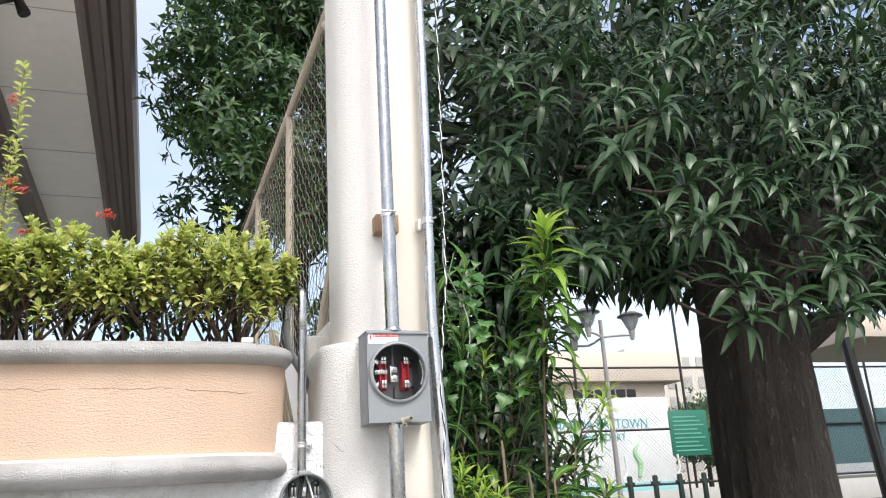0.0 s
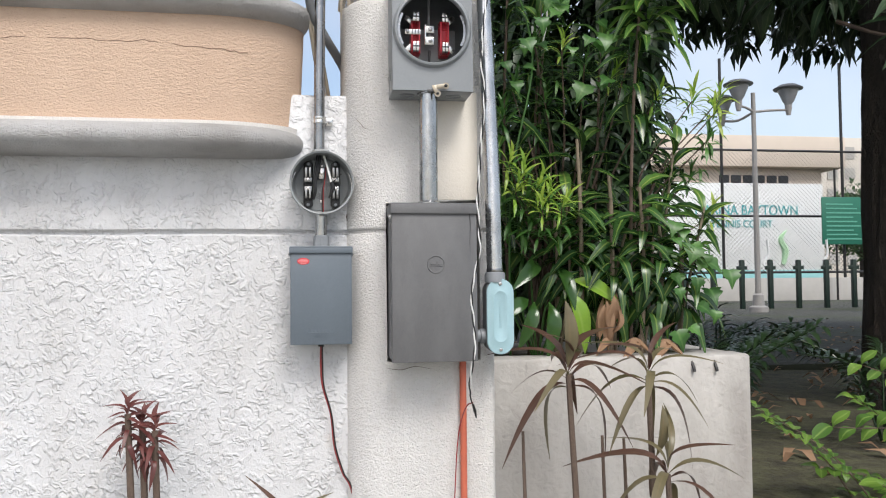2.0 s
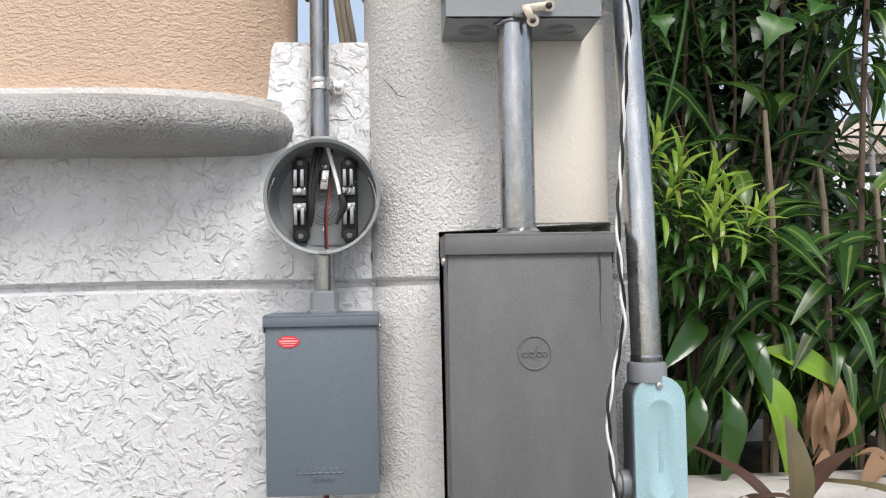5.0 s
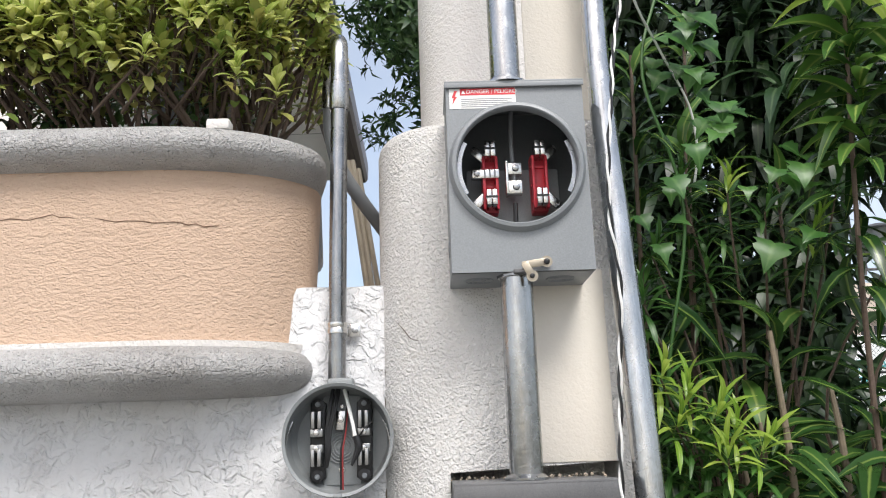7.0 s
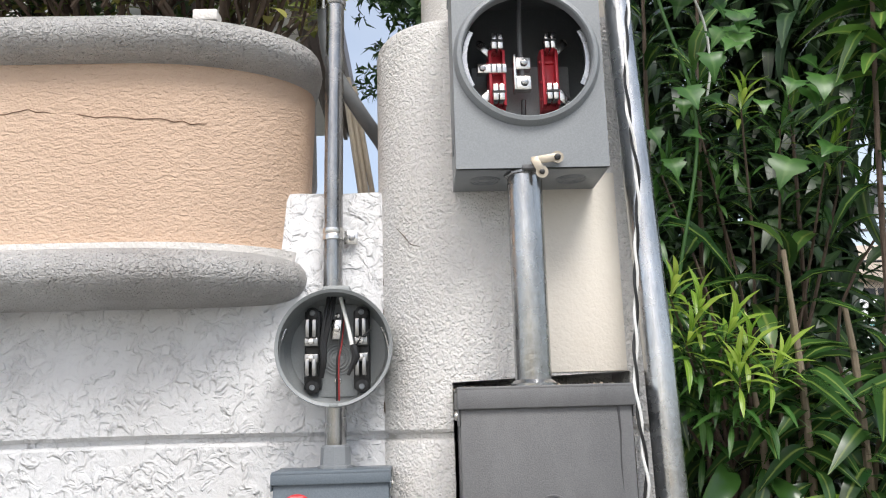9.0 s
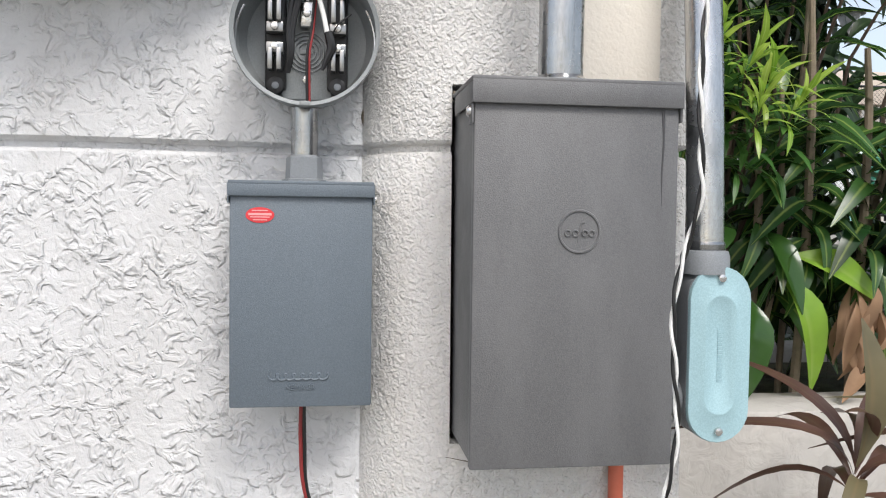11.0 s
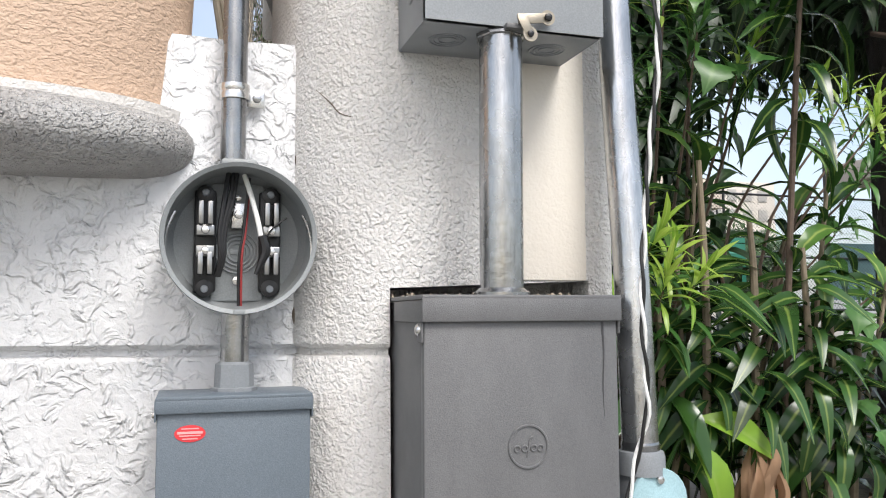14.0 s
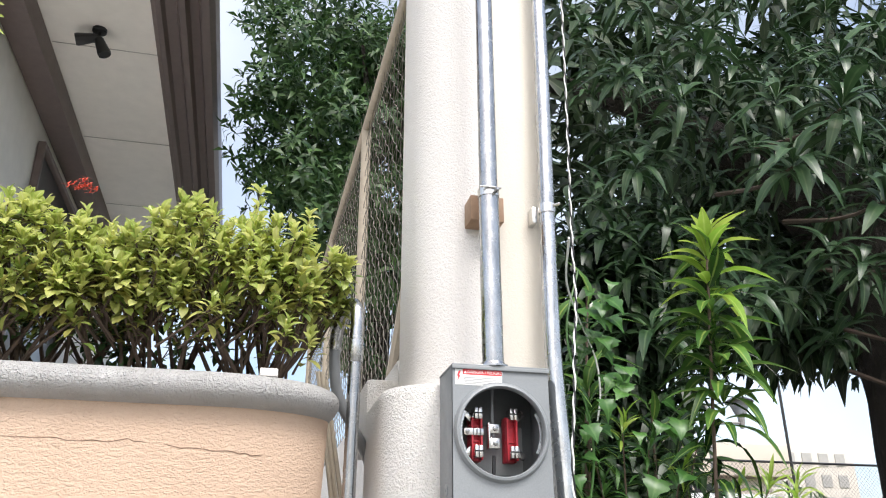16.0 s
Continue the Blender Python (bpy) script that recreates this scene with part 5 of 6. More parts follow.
whole("park_paving", pp, pv.m, "dark mossy block paving under the trees", "paving", kind="structure")

court = thing("court_fence", (18.0, 28.0, PARK), "tall black court fence on a low concrete kerb", "fence")
part("kerb", box(2, 60, 27.9, 28.15, 0.5, 1.59, 0.02), KERB, court, "low grey concrete kerb")
for i in range(-2, 9):
    x = 15.15 + 4.85 * i
    part("post", tube([(x, 28.0, 1.58), (x, 28.0, 9.7)], 0.055, 8, 1), BLACK, court)
for z in (1.80, 3.88, 6.32):
    part("rail", tube([(4, 28.0, z), (58, 28.0, z)], 0.045, 8, 1), BLACK, court)
for i in range(8):
    if i > 1:
        part("windscreen", box(15.3 + 4.85 * i - 4.85, 15.0 + 4.85 * i, 28.06, 28.08, 2.2, 4.5), SCREEN, court, "dark green windscreen") if i > 2 else None
b = bmesh.new()
for i in range(130):
    for s in (-1, 1):
        x0 = 12 + 0.16 * i
        zz = [(x0, 28.0, 1.8), (x0 + s * 4.5, 28.0, 6.3)]
        tube(zz, 0.006, 3, 1, smooth=False, caps=False, into=b)
wm = part("wire_mesh", b, BLACK, court, "fine dark wire mesh")
wm["kind"] = "stuff"

wallc = thing("court_wall", (18.8, 33.0, PARK), "pale painted tennis court wall with teal lettering", "wall")
part("panel", box(10.0, 22.6, 33.0, 33.2, 0.5, 5.75, 0.02), PALE_WALL, wallc)
words("MARINA BAYTOWN", 0.62, Matrix.Translation((18.95, 32.98, 4.55)) @ FRONT @ Matrix.Diagonal((0.86, 1, 1, 1)), TEALTXT, wallc, depth=0.01)
words("TENNIS COURT", 0.46, Matrix.Translation((18.7, 32.98, 3.95)) @ FRONT @ Matrix.Diagonal((0.88, 1, 1, 1)), TEALTXT, wallc, depth=0.01)
part("base_band", box(10.0, 22.6, 32.97, 32.995, 1.3, 1.95, 0.01), plain("teal_band", (0.30, 0.60, 0.62), 0.7), wallc, "teal painted band")
part("painted_figure", tube([(20.6, 32.985, 2.2), (20.7, 32.985, 2.8), (20.5, 32.985, 3.3), (20.8, 32.985, 3.7)], [0.10, 0.16, 0.12, 0.03], 6), plain("pale_green_paint", (0.45, 0.70, 0.45), 0.8), wallc, "pale green painted shape")

bld = thing("court_building", (20.0, 38.0, PARK), "low beige building with a deep flat roof edge", "building")
part("wall", box(6.0, 25.0, 36.6, 46, 0.5, 7.0, 0.02), BEIGE, bld)
part("roof", box(5.5, 25.9, 36.0, 46.5, 6.95, 8.45, 0.03), BEIGE, bld, "beige parapet roof")
for i in range(6):
    w = part("window", box(19.6 + 0.62 * i, 20.1 + 0.62 * i, 36.55, 36.62, 6.1, 6.6, 0.01), GLASS_DARK, bld)
apt = thing("apartment_block", (52, 80, PARK), "far pale apartment block", "building")
part("wall", box(50, 66, 80, 92, 0, 17, 0.05), plain("pale_apartment", (0.62, 0.58, 0.52), 0.8, 0, 0.1, 0.5), apt)
for i in range(7):
    for j in range(6):
        part("window", box(51 + 2.1 * i, 52.2 + 2.1 * i, 79.9, 80.02, 3.2 + 2.3 * j, 4.5 + 2.3 * j), KERB, apt)

lamp = thing("street_lamp", (10.58, 17.9, PARK), "grey park lamp post with three hooded lanterns", "street lamp")
part("base", turned([(0.22, 0), (0.22, 0.12), (0.14, 0.16), (0.12, 0.40), (0.07, 0.44)], 12, pose(10.58, 17.9, PARK + 0.04)), POLE_GREY, lamp)
part("pole", tube([(10.58, 17.9, PARK), (10.575, 17.9, 5.9)], [0.07, 0.05], 10, 1), POLE_GREY, lamp)
HOOD_GREY = plain("dark_lamp_hood", (0.07, 0.07, 0.072), 0.45)
LANTERN = Mat("clear_lantern", 0.15)
LANTERN.color((0.75, 0.76, 0.78))
LANTERN.b.inputs["Transmission Weight"].default_value = 0.6
for x, y, z in ((10.12, 17.75, 5.75), (11.47, 17.9, 5.72), (10.0, 18.3, 5.50)):
    part("arm", tube([(10.58, 17.9, 5.45), ((10.58 + x) / 2, (17.9 + y) / 2, z - 0.22), (x, y, z - 0.2)], 0.03, 8, 3), POLE_GREY, lamp)
    ln = part("lantern", turned([(0.06, -0.25), (0.09, -0.15), (0.13, -0.1), (0.24, 0.16), (0.24, 0.20)], 14, pose(x, y, z + 0.1)), LANTERN.m, lamp, "clear tapered lantern")
    part("hood", turned([(0.33, 0.18), (0.34, 0.21), (0.20, 0.29), (0.06, 0.32)], 14, pose(x, y, z + 0.1)), HOOD_GREY, ln, "dark grey hood")
    part("socket", turned([(0.05, -0.42), (0.08, -0.26), (0.08, -0.14)], 10, pose(x, y, z + 0.1)), POLE_GREY, ln)

sign = thing("notice_board", (19.4, 27.6, PARK), "green notice board with pale bars on a thin post", "sign")
part("board", box(18.78, 20.55, 27.5, 27.55, 2.80, 4.55, 0.02), SIGN_GREEN, sign)
part("post", tube([(19.4, 27.6, 0.7), (19.4, 27.6, 5.6)], 0.04, 8, 1), BLACK, sign)
for i in range(9):
    part("bar", box(18.95, 20.35 - 0.16 * (i % 3), 27.485, 27.498, 2.98 + 0.16 * i, 3.03 + 0.16 * i), plain("pale_green_bar", (0.10, 0.34, 0.25), 0.6) if i == 0 else bpy.data.materials["pale_green_bar"], sign)


def bollard():
    t = thing("fence_post", (0, 0, 0), "dark green square post with a cross-shaped head", "post", "row of posts by the court")
    part("shaft", box(-0.055, 0.055, -0.055, 0.055, 0, 1.28, 0.008), DARK_GREEN, t)
    part("cross_head", box(-0.13, 0.13, -0.05, 0.05, 1.02, 1.12, 0.006), DARK_GREEN, t)
    return t


first = bollard()
spots = [(11.36 + 0.80 * i, 20.0) for i in range(-3, 7)]
first.location = (spots[0][0], spots[0][1], PARK + 0.04)
for x, y in spots[1:]:
    copy_thing(first, pose(x, y, PARK + 0.04))
for x in (9.9, 12.45, 14.2):
    whole("bent_pipe", tube([(x, 20.6, PARK), (x, 20.6, 1.7), (x - 0.12, 20.6, 1.95), (x + 0.02, 20.6, 2.2), (x, 20.6, 2.6)], 0.03, 8, 6), PALE_WALL, "thin pale bent pipe standing on the paving", "pipe", "bent pipes")

# shelter at the edge of the court
sh = thing("shelter", (16.5, 14.5, PARK), "small shelter with dark slanting posts and a beige roof", "shelter")
part("roof", box(14.2, 19.5, 13.2, 16.5, 4.55, 5.0, 0.03), BEIGE, sh)
for x, dx in ((14.4, 0.9), (15.6, -0.6)):
    part("post", tube([(x, 13.6, 0.7), (x - dx * 0.4, 13.6, 4.6)], 0.12, 8, 1), BLACK, sh)

# ---- hedge in the wall planter ----
rng = random.Random(21)
hedge = thing("ixora_hedge", (-0.6, 2.95, 2.285), "dense yellow-green ixora hedge with bare twigs in the planter", "hedge")
small = [blade(0.041, 0.0175, 5, 0.0, 0.3, 0.62, 0, 0.5), blade(0.036, 0.0165, 5, 0.15, 0.25, 0.62, 0, 0.5), blade(0.045, 0.0180, 5, 0.3, 0.25, 0.64, 0, 0.5)]
twigs, fol, old, shade = bmesh.new(), Foliage(), Foliage(), Foliage()
count = 0
while count < 1120:
    # rosettes sit on the hedge's outer skin: front, top and the rounded end
    x = -2.6 + 3.02 * rng.random()
    u = rng.random()
    bulge = 0.035 * noise.noise((x * 5, 1.3, u * 3))
    h = 2.618 + 0.07 * noise.noise((x * 4, 0, 0)) + 0.04 * noise.noise((x * 11, 4, 0))
    if u < 0.55:
        p = Vector((x, 2.66 + bulge + 0.05 * rng.random(), (2.36 if rng.random() < 0.22 else 2.43) + (h - 2.43) * (u / 0.55) ** 0.8))
        out = Vector((rng.uniform(-0.4, 0.4), -0.55, 0.75))
    else:
        p = Vector((x, 2.68 + 0.42 * (u - 0.55) / 0.45, h + rng.uniform(-0.07, 0.03)))
        out = Vector((rng.uniform(-0.3, 0.3), rng.uniform(-0.4, 0.1), 1))
    if x > 0.30:
        p.y += (x - 0.30) * 0.9
    if x > 0.36 and p.z < 2.46:
        continue
    count += 1
    foot = Vector((min(x + rng.uniform(-0.22, 0.18), 0.26), rng.uniform(2.82, 3.05), 2.28))
    mid = foot.lerp(p, 0.55) + Vector((rng.uniform(-0.03, 0.03), rng.uniform(0.0, 0.05), rng.uniform(-0.02, 0.02)))
    if count % 4 == 0:
        tube([foot, mid, p], [0.0060, 0.0042, 0.0020], 5, 3, caps=False, into=twigs)
    else:
        tube([mid, p], [0.0034, 0.0020], 4, 1, caps=False, into=twigs)
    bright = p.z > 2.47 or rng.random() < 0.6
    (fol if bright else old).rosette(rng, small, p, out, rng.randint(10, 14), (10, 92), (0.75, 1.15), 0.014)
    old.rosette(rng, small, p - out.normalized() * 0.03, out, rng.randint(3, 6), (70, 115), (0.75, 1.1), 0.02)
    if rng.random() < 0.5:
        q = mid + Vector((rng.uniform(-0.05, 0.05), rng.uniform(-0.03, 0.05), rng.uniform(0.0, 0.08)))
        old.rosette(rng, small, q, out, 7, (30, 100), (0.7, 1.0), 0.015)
for k in range(300):  # inner leaves, their shade painted as a darker green
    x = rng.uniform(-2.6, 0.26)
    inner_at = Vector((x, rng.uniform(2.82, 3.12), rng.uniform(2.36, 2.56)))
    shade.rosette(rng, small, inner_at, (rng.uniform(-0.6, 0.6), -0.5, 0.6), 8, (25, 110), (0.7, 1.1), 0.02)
    tube([inner_at, inner_at + Vector((rng.uniform(-0.10, 0.10), rng.uniform(-0.08, 0.08), rng.uniform(0.03, 0.12)))], 0.0017, 4, 1, caps=False, into=twigs)
for i in range(9):  # tall shoots
    x = (-0.50, -0.53, -0.62, -0.75, -1.0, -1.3, -0.58, 0.20, 0.33)[i]
    h = (3.26, 3.0, 3.1, 2.95, 3.0, 2.9, 2.86, 2.79, 2.76)[i]
    y = 2.80 + 0.05 * (i % 3)
    tube([(min(x, 0.3), y, 2.28), (x - 0.02, y, 2.6), (x, y, h)], [0.005, 0.004, 0.0015], 4, 4, caps=False, into=twigs)
    n = int((h - 2.6) / 0.035)
    for k in range(n):
        fol.rosette(rng, small, (x, y, 2.62 + (h - 2.62) * (k + 1) / n), (rng.uniform(-0.2, 0.2), -0.1, 1), 6 if k < n - 1 else 9, (35, 85), (0.6, 1.0), 0.006)
tw = part("twig_tangle", twigs, TWIG, hedge, "bare grey-brown twigs")
tw["kind"] = "stuff"
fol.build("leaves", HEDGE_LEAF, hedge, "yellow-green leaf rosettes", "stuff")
shade.build("inner_leaves", TREE_LEAF, hedge, "inner leaves with the hedge's shade put into their colour", "stuff")
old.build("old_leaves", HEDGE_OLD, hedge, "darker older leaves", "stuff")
petal = [blade(0.016, 0.007, 2, 0.2, 0.2)]
for x, y, z in ((-0.50, 2.78, 2.83), (-0.545, 2.76, 2.80), (-0.47, 2.77, 2.795), (-0.43, 2.70, 2.63), (-0.19, 2.80, 2.735), (-0.22, 2.79, 2.73), (-0.52, 2.76, 3.12)):
    fl = Foliage()
    for k in range(9):
        c = Vector((x + rng.uniform(-0.018, 0.018), y + rng.uniform(-0.018, 0.018), z + rng.uniform(-0.012, 0.012)))
        fl.rosette(rng, petal, c, (rng.uniform(-0.6, 0.6), -0.5, 1), 5, (45, 80), (0.8, 1.2), 0.002)
    fl.build("flower_head", PETAL, hedge, "red ixora flower head")

# ---- tree beyond the fence ----
rng = random.Random(5)
t1 = thing("tall_tree", (1.6, 10.2, PARK), "tall green tree behind the chain-link fence", "tree")
limbs = tube([(1.6, 10.2, 0.5), (1.5, 10.2, 3.0), (1.6, 10.1, 5.0), (1.3, 10.0, 7.5)], [0.22, 0.18, 0.14, 0.04], 10, 6)
for a in range(7):
    th = a * 0.9
    join(limbs, tube([(1.5, 10.1, 4.6 + 0.4 * a), (1.5 + 0.8 * math.cos(th), 10.1 + 0.5 * math.sin(th), 5.4 + 0.4 * a), (1.5 + 1.6 * math.cos(th), 10.1 + 0.9 * math.sin(th), 5.9 + 0.45 * a)], [0.07, 0.05, 0.02], 6, 4))
part("trunk", limbs, BARK, t1)
crown = Foliage()
tl = [blade(0.19, 0.055, 2, 0.35, 0.2), blade(0.16, 0.05, 2, 0.2, 0.2)]
clumps = [(rng.uniform(0.3, 3.4), rng.uniform(9.3, 10.8), rng.uniform(5.6, 9.8), rng.uniform(0.45, 0.8)) for _ in range(60)]
clumps += [(0.2, 9.0, 7.9, 0.6), (0.1, 9.1, 7.1, 0.55), (0.5, 9.0, 6.2, 0.55), (0.75, 8.9, 5.6, 0.4), (0.9, 9.0, 6.9, 0.7), (1.3, 8.9, 5.8, 0.55), (0.0, 9.2, 8.8, 0.6), (1.5, 9.0, 5.0, 0.5), (2.2, 9.2, 4.6, 0.6), (2.0, 9.1, 3.7, 0.5), (1.2, 9.3, 4.3, 0.35)]
for cx, cy, cz, r in clumps:
    for k in range(48):
        d = Vector((rng.gauss(0, 1), rng.gauss(0, 1), rng.gauss(0, 1))).normalized()
        p = Vector((cx, cy, cz)) + d * r * rng.uniform(0.35, 1.0)
        crown.rosette(rng, tl, p, d + Vector((0, -0.2, 0.2)), 8, (25, 100), (0.7, 1.2), 0.04)
crown.build("crown", TREE_LEAF, t1, "dense small-leaved crown", "stuff")

# ---- mango tree ----
rng = random.Random(12)
mango = thing("mango_tree", (4.15, 4.9, 0.6), "large mango tree with dark furrowed trunk and drooping leaves", "tree")
trunk = tube([(4.30, 4.9, 0.4), (4.22, 4.9, 0.95), (4.18, 4.9, 1.6), (4.18, 4.9, 2.5), (4.20, 4.95, 3.2), (4.05, 5.1, 4.2)], [0.58, 0.46, 0.39, 0.37, 0.36, 0.26], 84, 14)
for v in trunk.verts:
    a = math.atan2(v.co.y - 4.9, v.co.x - 4.2)
    k = 1 + 0.08 * noise.noise((math.cos(a) * 2.2, math.sin(a) * 2.2, v.co.z * 0.6)) + 0.05 * noise.noise((math.cos(a) * 7, math.sin(a) * 7, v.co.z * 1.5)) + 0.045 * noise.noise((math.cos(a) * 15, math.sin(a) * 15, v.co.z * 1.8))
    v.co.x, v.co.y = 4.2 + (v.co.x - 4.2) * k, 4.9 + (v.co.y - 4.9) * k
part("trunk", trunk, BARK, mango)
for pts, rr in (([(4.15, 4.9, 3.0), (4.8, 4.8, 3.6), (5.8, 4.7, 4.1), (7.2, 4.6, 4.8)], [0.26, 0.2, 0.15, 0.06]), ([(4.1, 5.0, 3.6), (3.5, 5.2, 4.5), (2.8, 5.6, 5.2), (2.0, 6.0, 5.6)], [0.22, 0.16, 0.11, 0.04]), ([(4.1, 5.0, 3.9), (4.4, 5.8, 5.0), (4.6, 6.6, 6.0)], [0.24, 0.18, 0.08]), ([(4.2, 4.9, 2.5), (4.7, 4.6, 2.9), (5.0, 4.4, 3.3)], [0.12, 0.09, 0.03])):
    part("limb", tube(pts, rr, 12, 6), BARK, mango)
# a second trunk further back
part("rear_trunk", tube([(3.4, 7.6, 0.5), (3.3, 7.6, 1.4), (3.3, 7.6, 2.6), (3.5, 7.4, 4.2)], [0.34, 0.24, 0.20, 0.14], 16, 6), BARK, mango, "second pale brown trunk")
long_ = [blade(0.23, 0.050, 6, 0.45, 0.28, 0.5), blade(0.20, 0.046, 6, 0.62, 0.28, 0.5), blade(0.25, 0.052, 6, 0.34, 0.28, 0.52)]
far = [blade(0.24, 0.07, 2, 0.4, 0.2), blade(0.20, 0.065, 2, 0.6, 0.2)]
near_f, far_f = Foliage(), Foliage()
n = 0
while n < 2700:
    y = 3.7 + 6.3 * rng.random() ** 1.4
    x = rng.uniform(1.0, 11.5)
    if x < 1.15 + 0.42 * (y - 2.7):
        continue
    floor_z = 1.95 + 0.27 * y + 0.18 * noise.noise((x * 1.3, y * 1.3, 0)) + (0.35 if 4.4 > y and x > 3.2 else 0) - (0.5 if x < 0.42 * y + 0.35 else 0)
    if y > 8.5:
        floor_z -= 0.15
    z = floor_z + 3.6 * rng.random() ** 1.7
    if z > 1.9 + 1.15 * y:
        continue
    c = (x, y, z)
    n += 1
    axis = (rng.uniform(-0.5, 0.3), rng.uniform(-0.8, 0.0), rng.uniform(0.3, 0.9))
    if y < 5.4:
        continue
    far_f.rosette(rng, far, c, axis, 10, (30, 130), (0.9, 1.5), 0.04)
stars = []
for tries in range(9000):  # whorls at the twig ends, each clear of its neighbours
    y = 3.55 + 2.1 * rng.random()
    x = rng.uniform(1.0, 7.5)
    z = rng.uniform(2.6, 5.6)
    low = 1.95 + 0.27 * y + 0.18 * noise.noise((x * 1.3, y * 1.3, 0)) + (0.35 if 4.4 > y and x > 3.2 else 0) - (0.5 if x < 0.42 * y + 0.35 else 0)
    if x < 1.15 + 0.42 * (y - 2.7) or z < low or z > 1.9 + 1.15 * y:
        continue
    if any((x - a) ** 2 + 0.7 * (y - b) ** 2 + (z - c) ** 2 < 0.105 for a, b, c in stars):
        continue
    stars.append((x, y, z))
    tilt = Vector((rng.uniform(-0.4, 0.3), rng.uniform(-1.0, -0.5), rng.uniform(0.5, 0.9)))
    near_f.rosette(rng, long_, (x, y, z), tilt, rng.randint(12, 16), (40, 104), (0.78, 1.05), 0.025)
    if rng.random() < 0.6:
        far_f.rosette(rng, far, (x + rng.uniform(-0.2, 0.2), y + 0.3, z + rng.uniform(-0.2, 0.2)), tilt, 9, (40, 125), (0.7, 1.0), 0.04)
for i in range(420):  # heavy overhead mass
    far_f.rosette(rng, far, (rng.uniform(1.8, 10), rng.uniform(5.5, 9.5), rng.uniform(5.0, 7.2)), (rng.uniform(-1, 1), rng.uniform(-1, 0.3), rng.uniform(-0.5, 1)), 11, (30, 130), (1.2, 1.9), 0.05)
near_f.build("leaves", MANGO_LIT, mango, "drooping dark green mango leaves", "stuff")
far_f.build("crown", MANGO_SHADED, mango, "inner crown leaves with shade put into their colour", "stuff")
# sprays that stand clear before the trunk
clear = [(2.45, 3.3, 3.66), (2.25, 3.4, 3.42), (2.9, 3.6, 3.14), (3.10, 3.7, 2.60), (3.0, 3.55, 2.78), (3.75, 3.6, 2.92), (3.85, 3.7, 2.66), (3.55, 3.8, 2.74), (4.1, 3.8, 3.1), (2.55, 3.3, 3.25), (4.2, 3.9, 2.80)]
for i, c in enumerate(clear):
    sp = Foliage()
    sp.rosette(rng, long_, c, (rng.uniform(-0.3, 0.2), -0.75, 0.65), 16, (30, 104), (0.98, 1.2), 0.03)
    lf = sp.build("leaf_spray", MANGO_LIT, mango, "drooping spray of mango leaves")
    c = Vector(c)
    part("twig", tube([c, c + Vector((0.1, 0.35, 0.10)), c + Vector((0.25, 0.9, 0.35))], [0.006, 0.009, 0.014], 6, 4), TWIG, mango)

# ---- dracaenas and company in the low planter ----
rng = random.Random(31)
strap = [blade(0.17, 0.036, 5, 0.45, 0.3, 0.4), blade(0.20, 0.040, 5, 0.7, 0.3, 0.4), blade(0.15, 0.033, 5, 0.3, 0.3, 0.4)]
wide = [blade(0.19, 0.046, 7, 0.6, 0.25, 0.45), blade(0.17, 0.044, 7, 0.85, 0.25, 0.45)]


def dracaena(x, y, top, lean, low, label, bright=0.12):
    t = thing("dracaena", (x, y, 1.22), label, "plant", "dracaenas in the low planter")
    p0, p1 = Vector((x, y, 1.20)), Vector((x + lean[0], y + lean[1], top))
    mid = p0.lerp(p1, 0.5) + Vector((rng.uniform(-0.04, 0.04), rng.uniform(-0.04, 0.04), 0))
    part("stem", tube([p0, mid, p1], [0.0065, 0.0055, 0.004], 8, 5), STEM if top < 2.0 else TWIG, t, "ringed stem")
    f, g = Foliage(), Foliage()
    pts = spline([p0, mid, p1], 40)
    n = int((top - low) / 0.0185)
    for k in range(n):
        s = (low - 1.2) / (top - 1.2) + (1 - (low - 1.2) / (top - 1.2)) * k / n
        q = pts[min(len(pts) - 1, int(s * (len(pts) - 1)))]
        th = k * 2.4 + rng.uniform(-0.4, 0.4)
        el = radians(112 - 85 * (k / n) ** 2 + rng.uniform(-12, 12))
        d = (math.cos(th) * math.sin(el), math.sin(th) * math.sin(el), math.cos(el))
        (g if k / n > 1 - bright else f).leaf(rng.choice(strap if k / n > 0.3 or top > 2.5 else wide), q, d, (rng.uniform(-0.3, 0.3), -0.6, 1), rng.uniform(0.75, 1.1))
    f.build("leaves", DRAC_LEAF, t, "long green leaves with a paler stripe")
    if g.n:
        g.build("new_leaves", DRAC_STRIPE, t, "paler striped young leaves")
    return t


tall = dracaena(1.46, 3.05, 2.78, (0.04, -0.13), 2.0, "tall dracaena with a bright yellow-green crown", 0.05)
cf, dfol = Foliage(), Foliage()
big = [blade(0.16, 0.042, 7, 0.12, 0.35, 0.45), blade(0.19, 0.044, 7, 0.30, 0.3, 0.45)]
cf.rosette(rng, big, (1.50, 2.92, 2.765), (0, -0.1, 1), 15, (6, 60), (0.75, 1.0), 0.02)
for zz in (2.68, 2.60, 2.52, 2.45, 2.38, 2.30):
    (cf if zz > 2.66 else dfol).rosette(rng, big, (1.50 - 0.02 * (2.78 - zz), 2.93, zz), (0, -0.1, 1), 8, (55, 110), (0.85, 1.15), 0.03)
cf.build("crown_leaves", DRAC_NEW, tall, "bright yellow-green crown leaves")
dfol.build("side_leaves", DRAC_STRIPE, tall, "striped drooping side leaves")
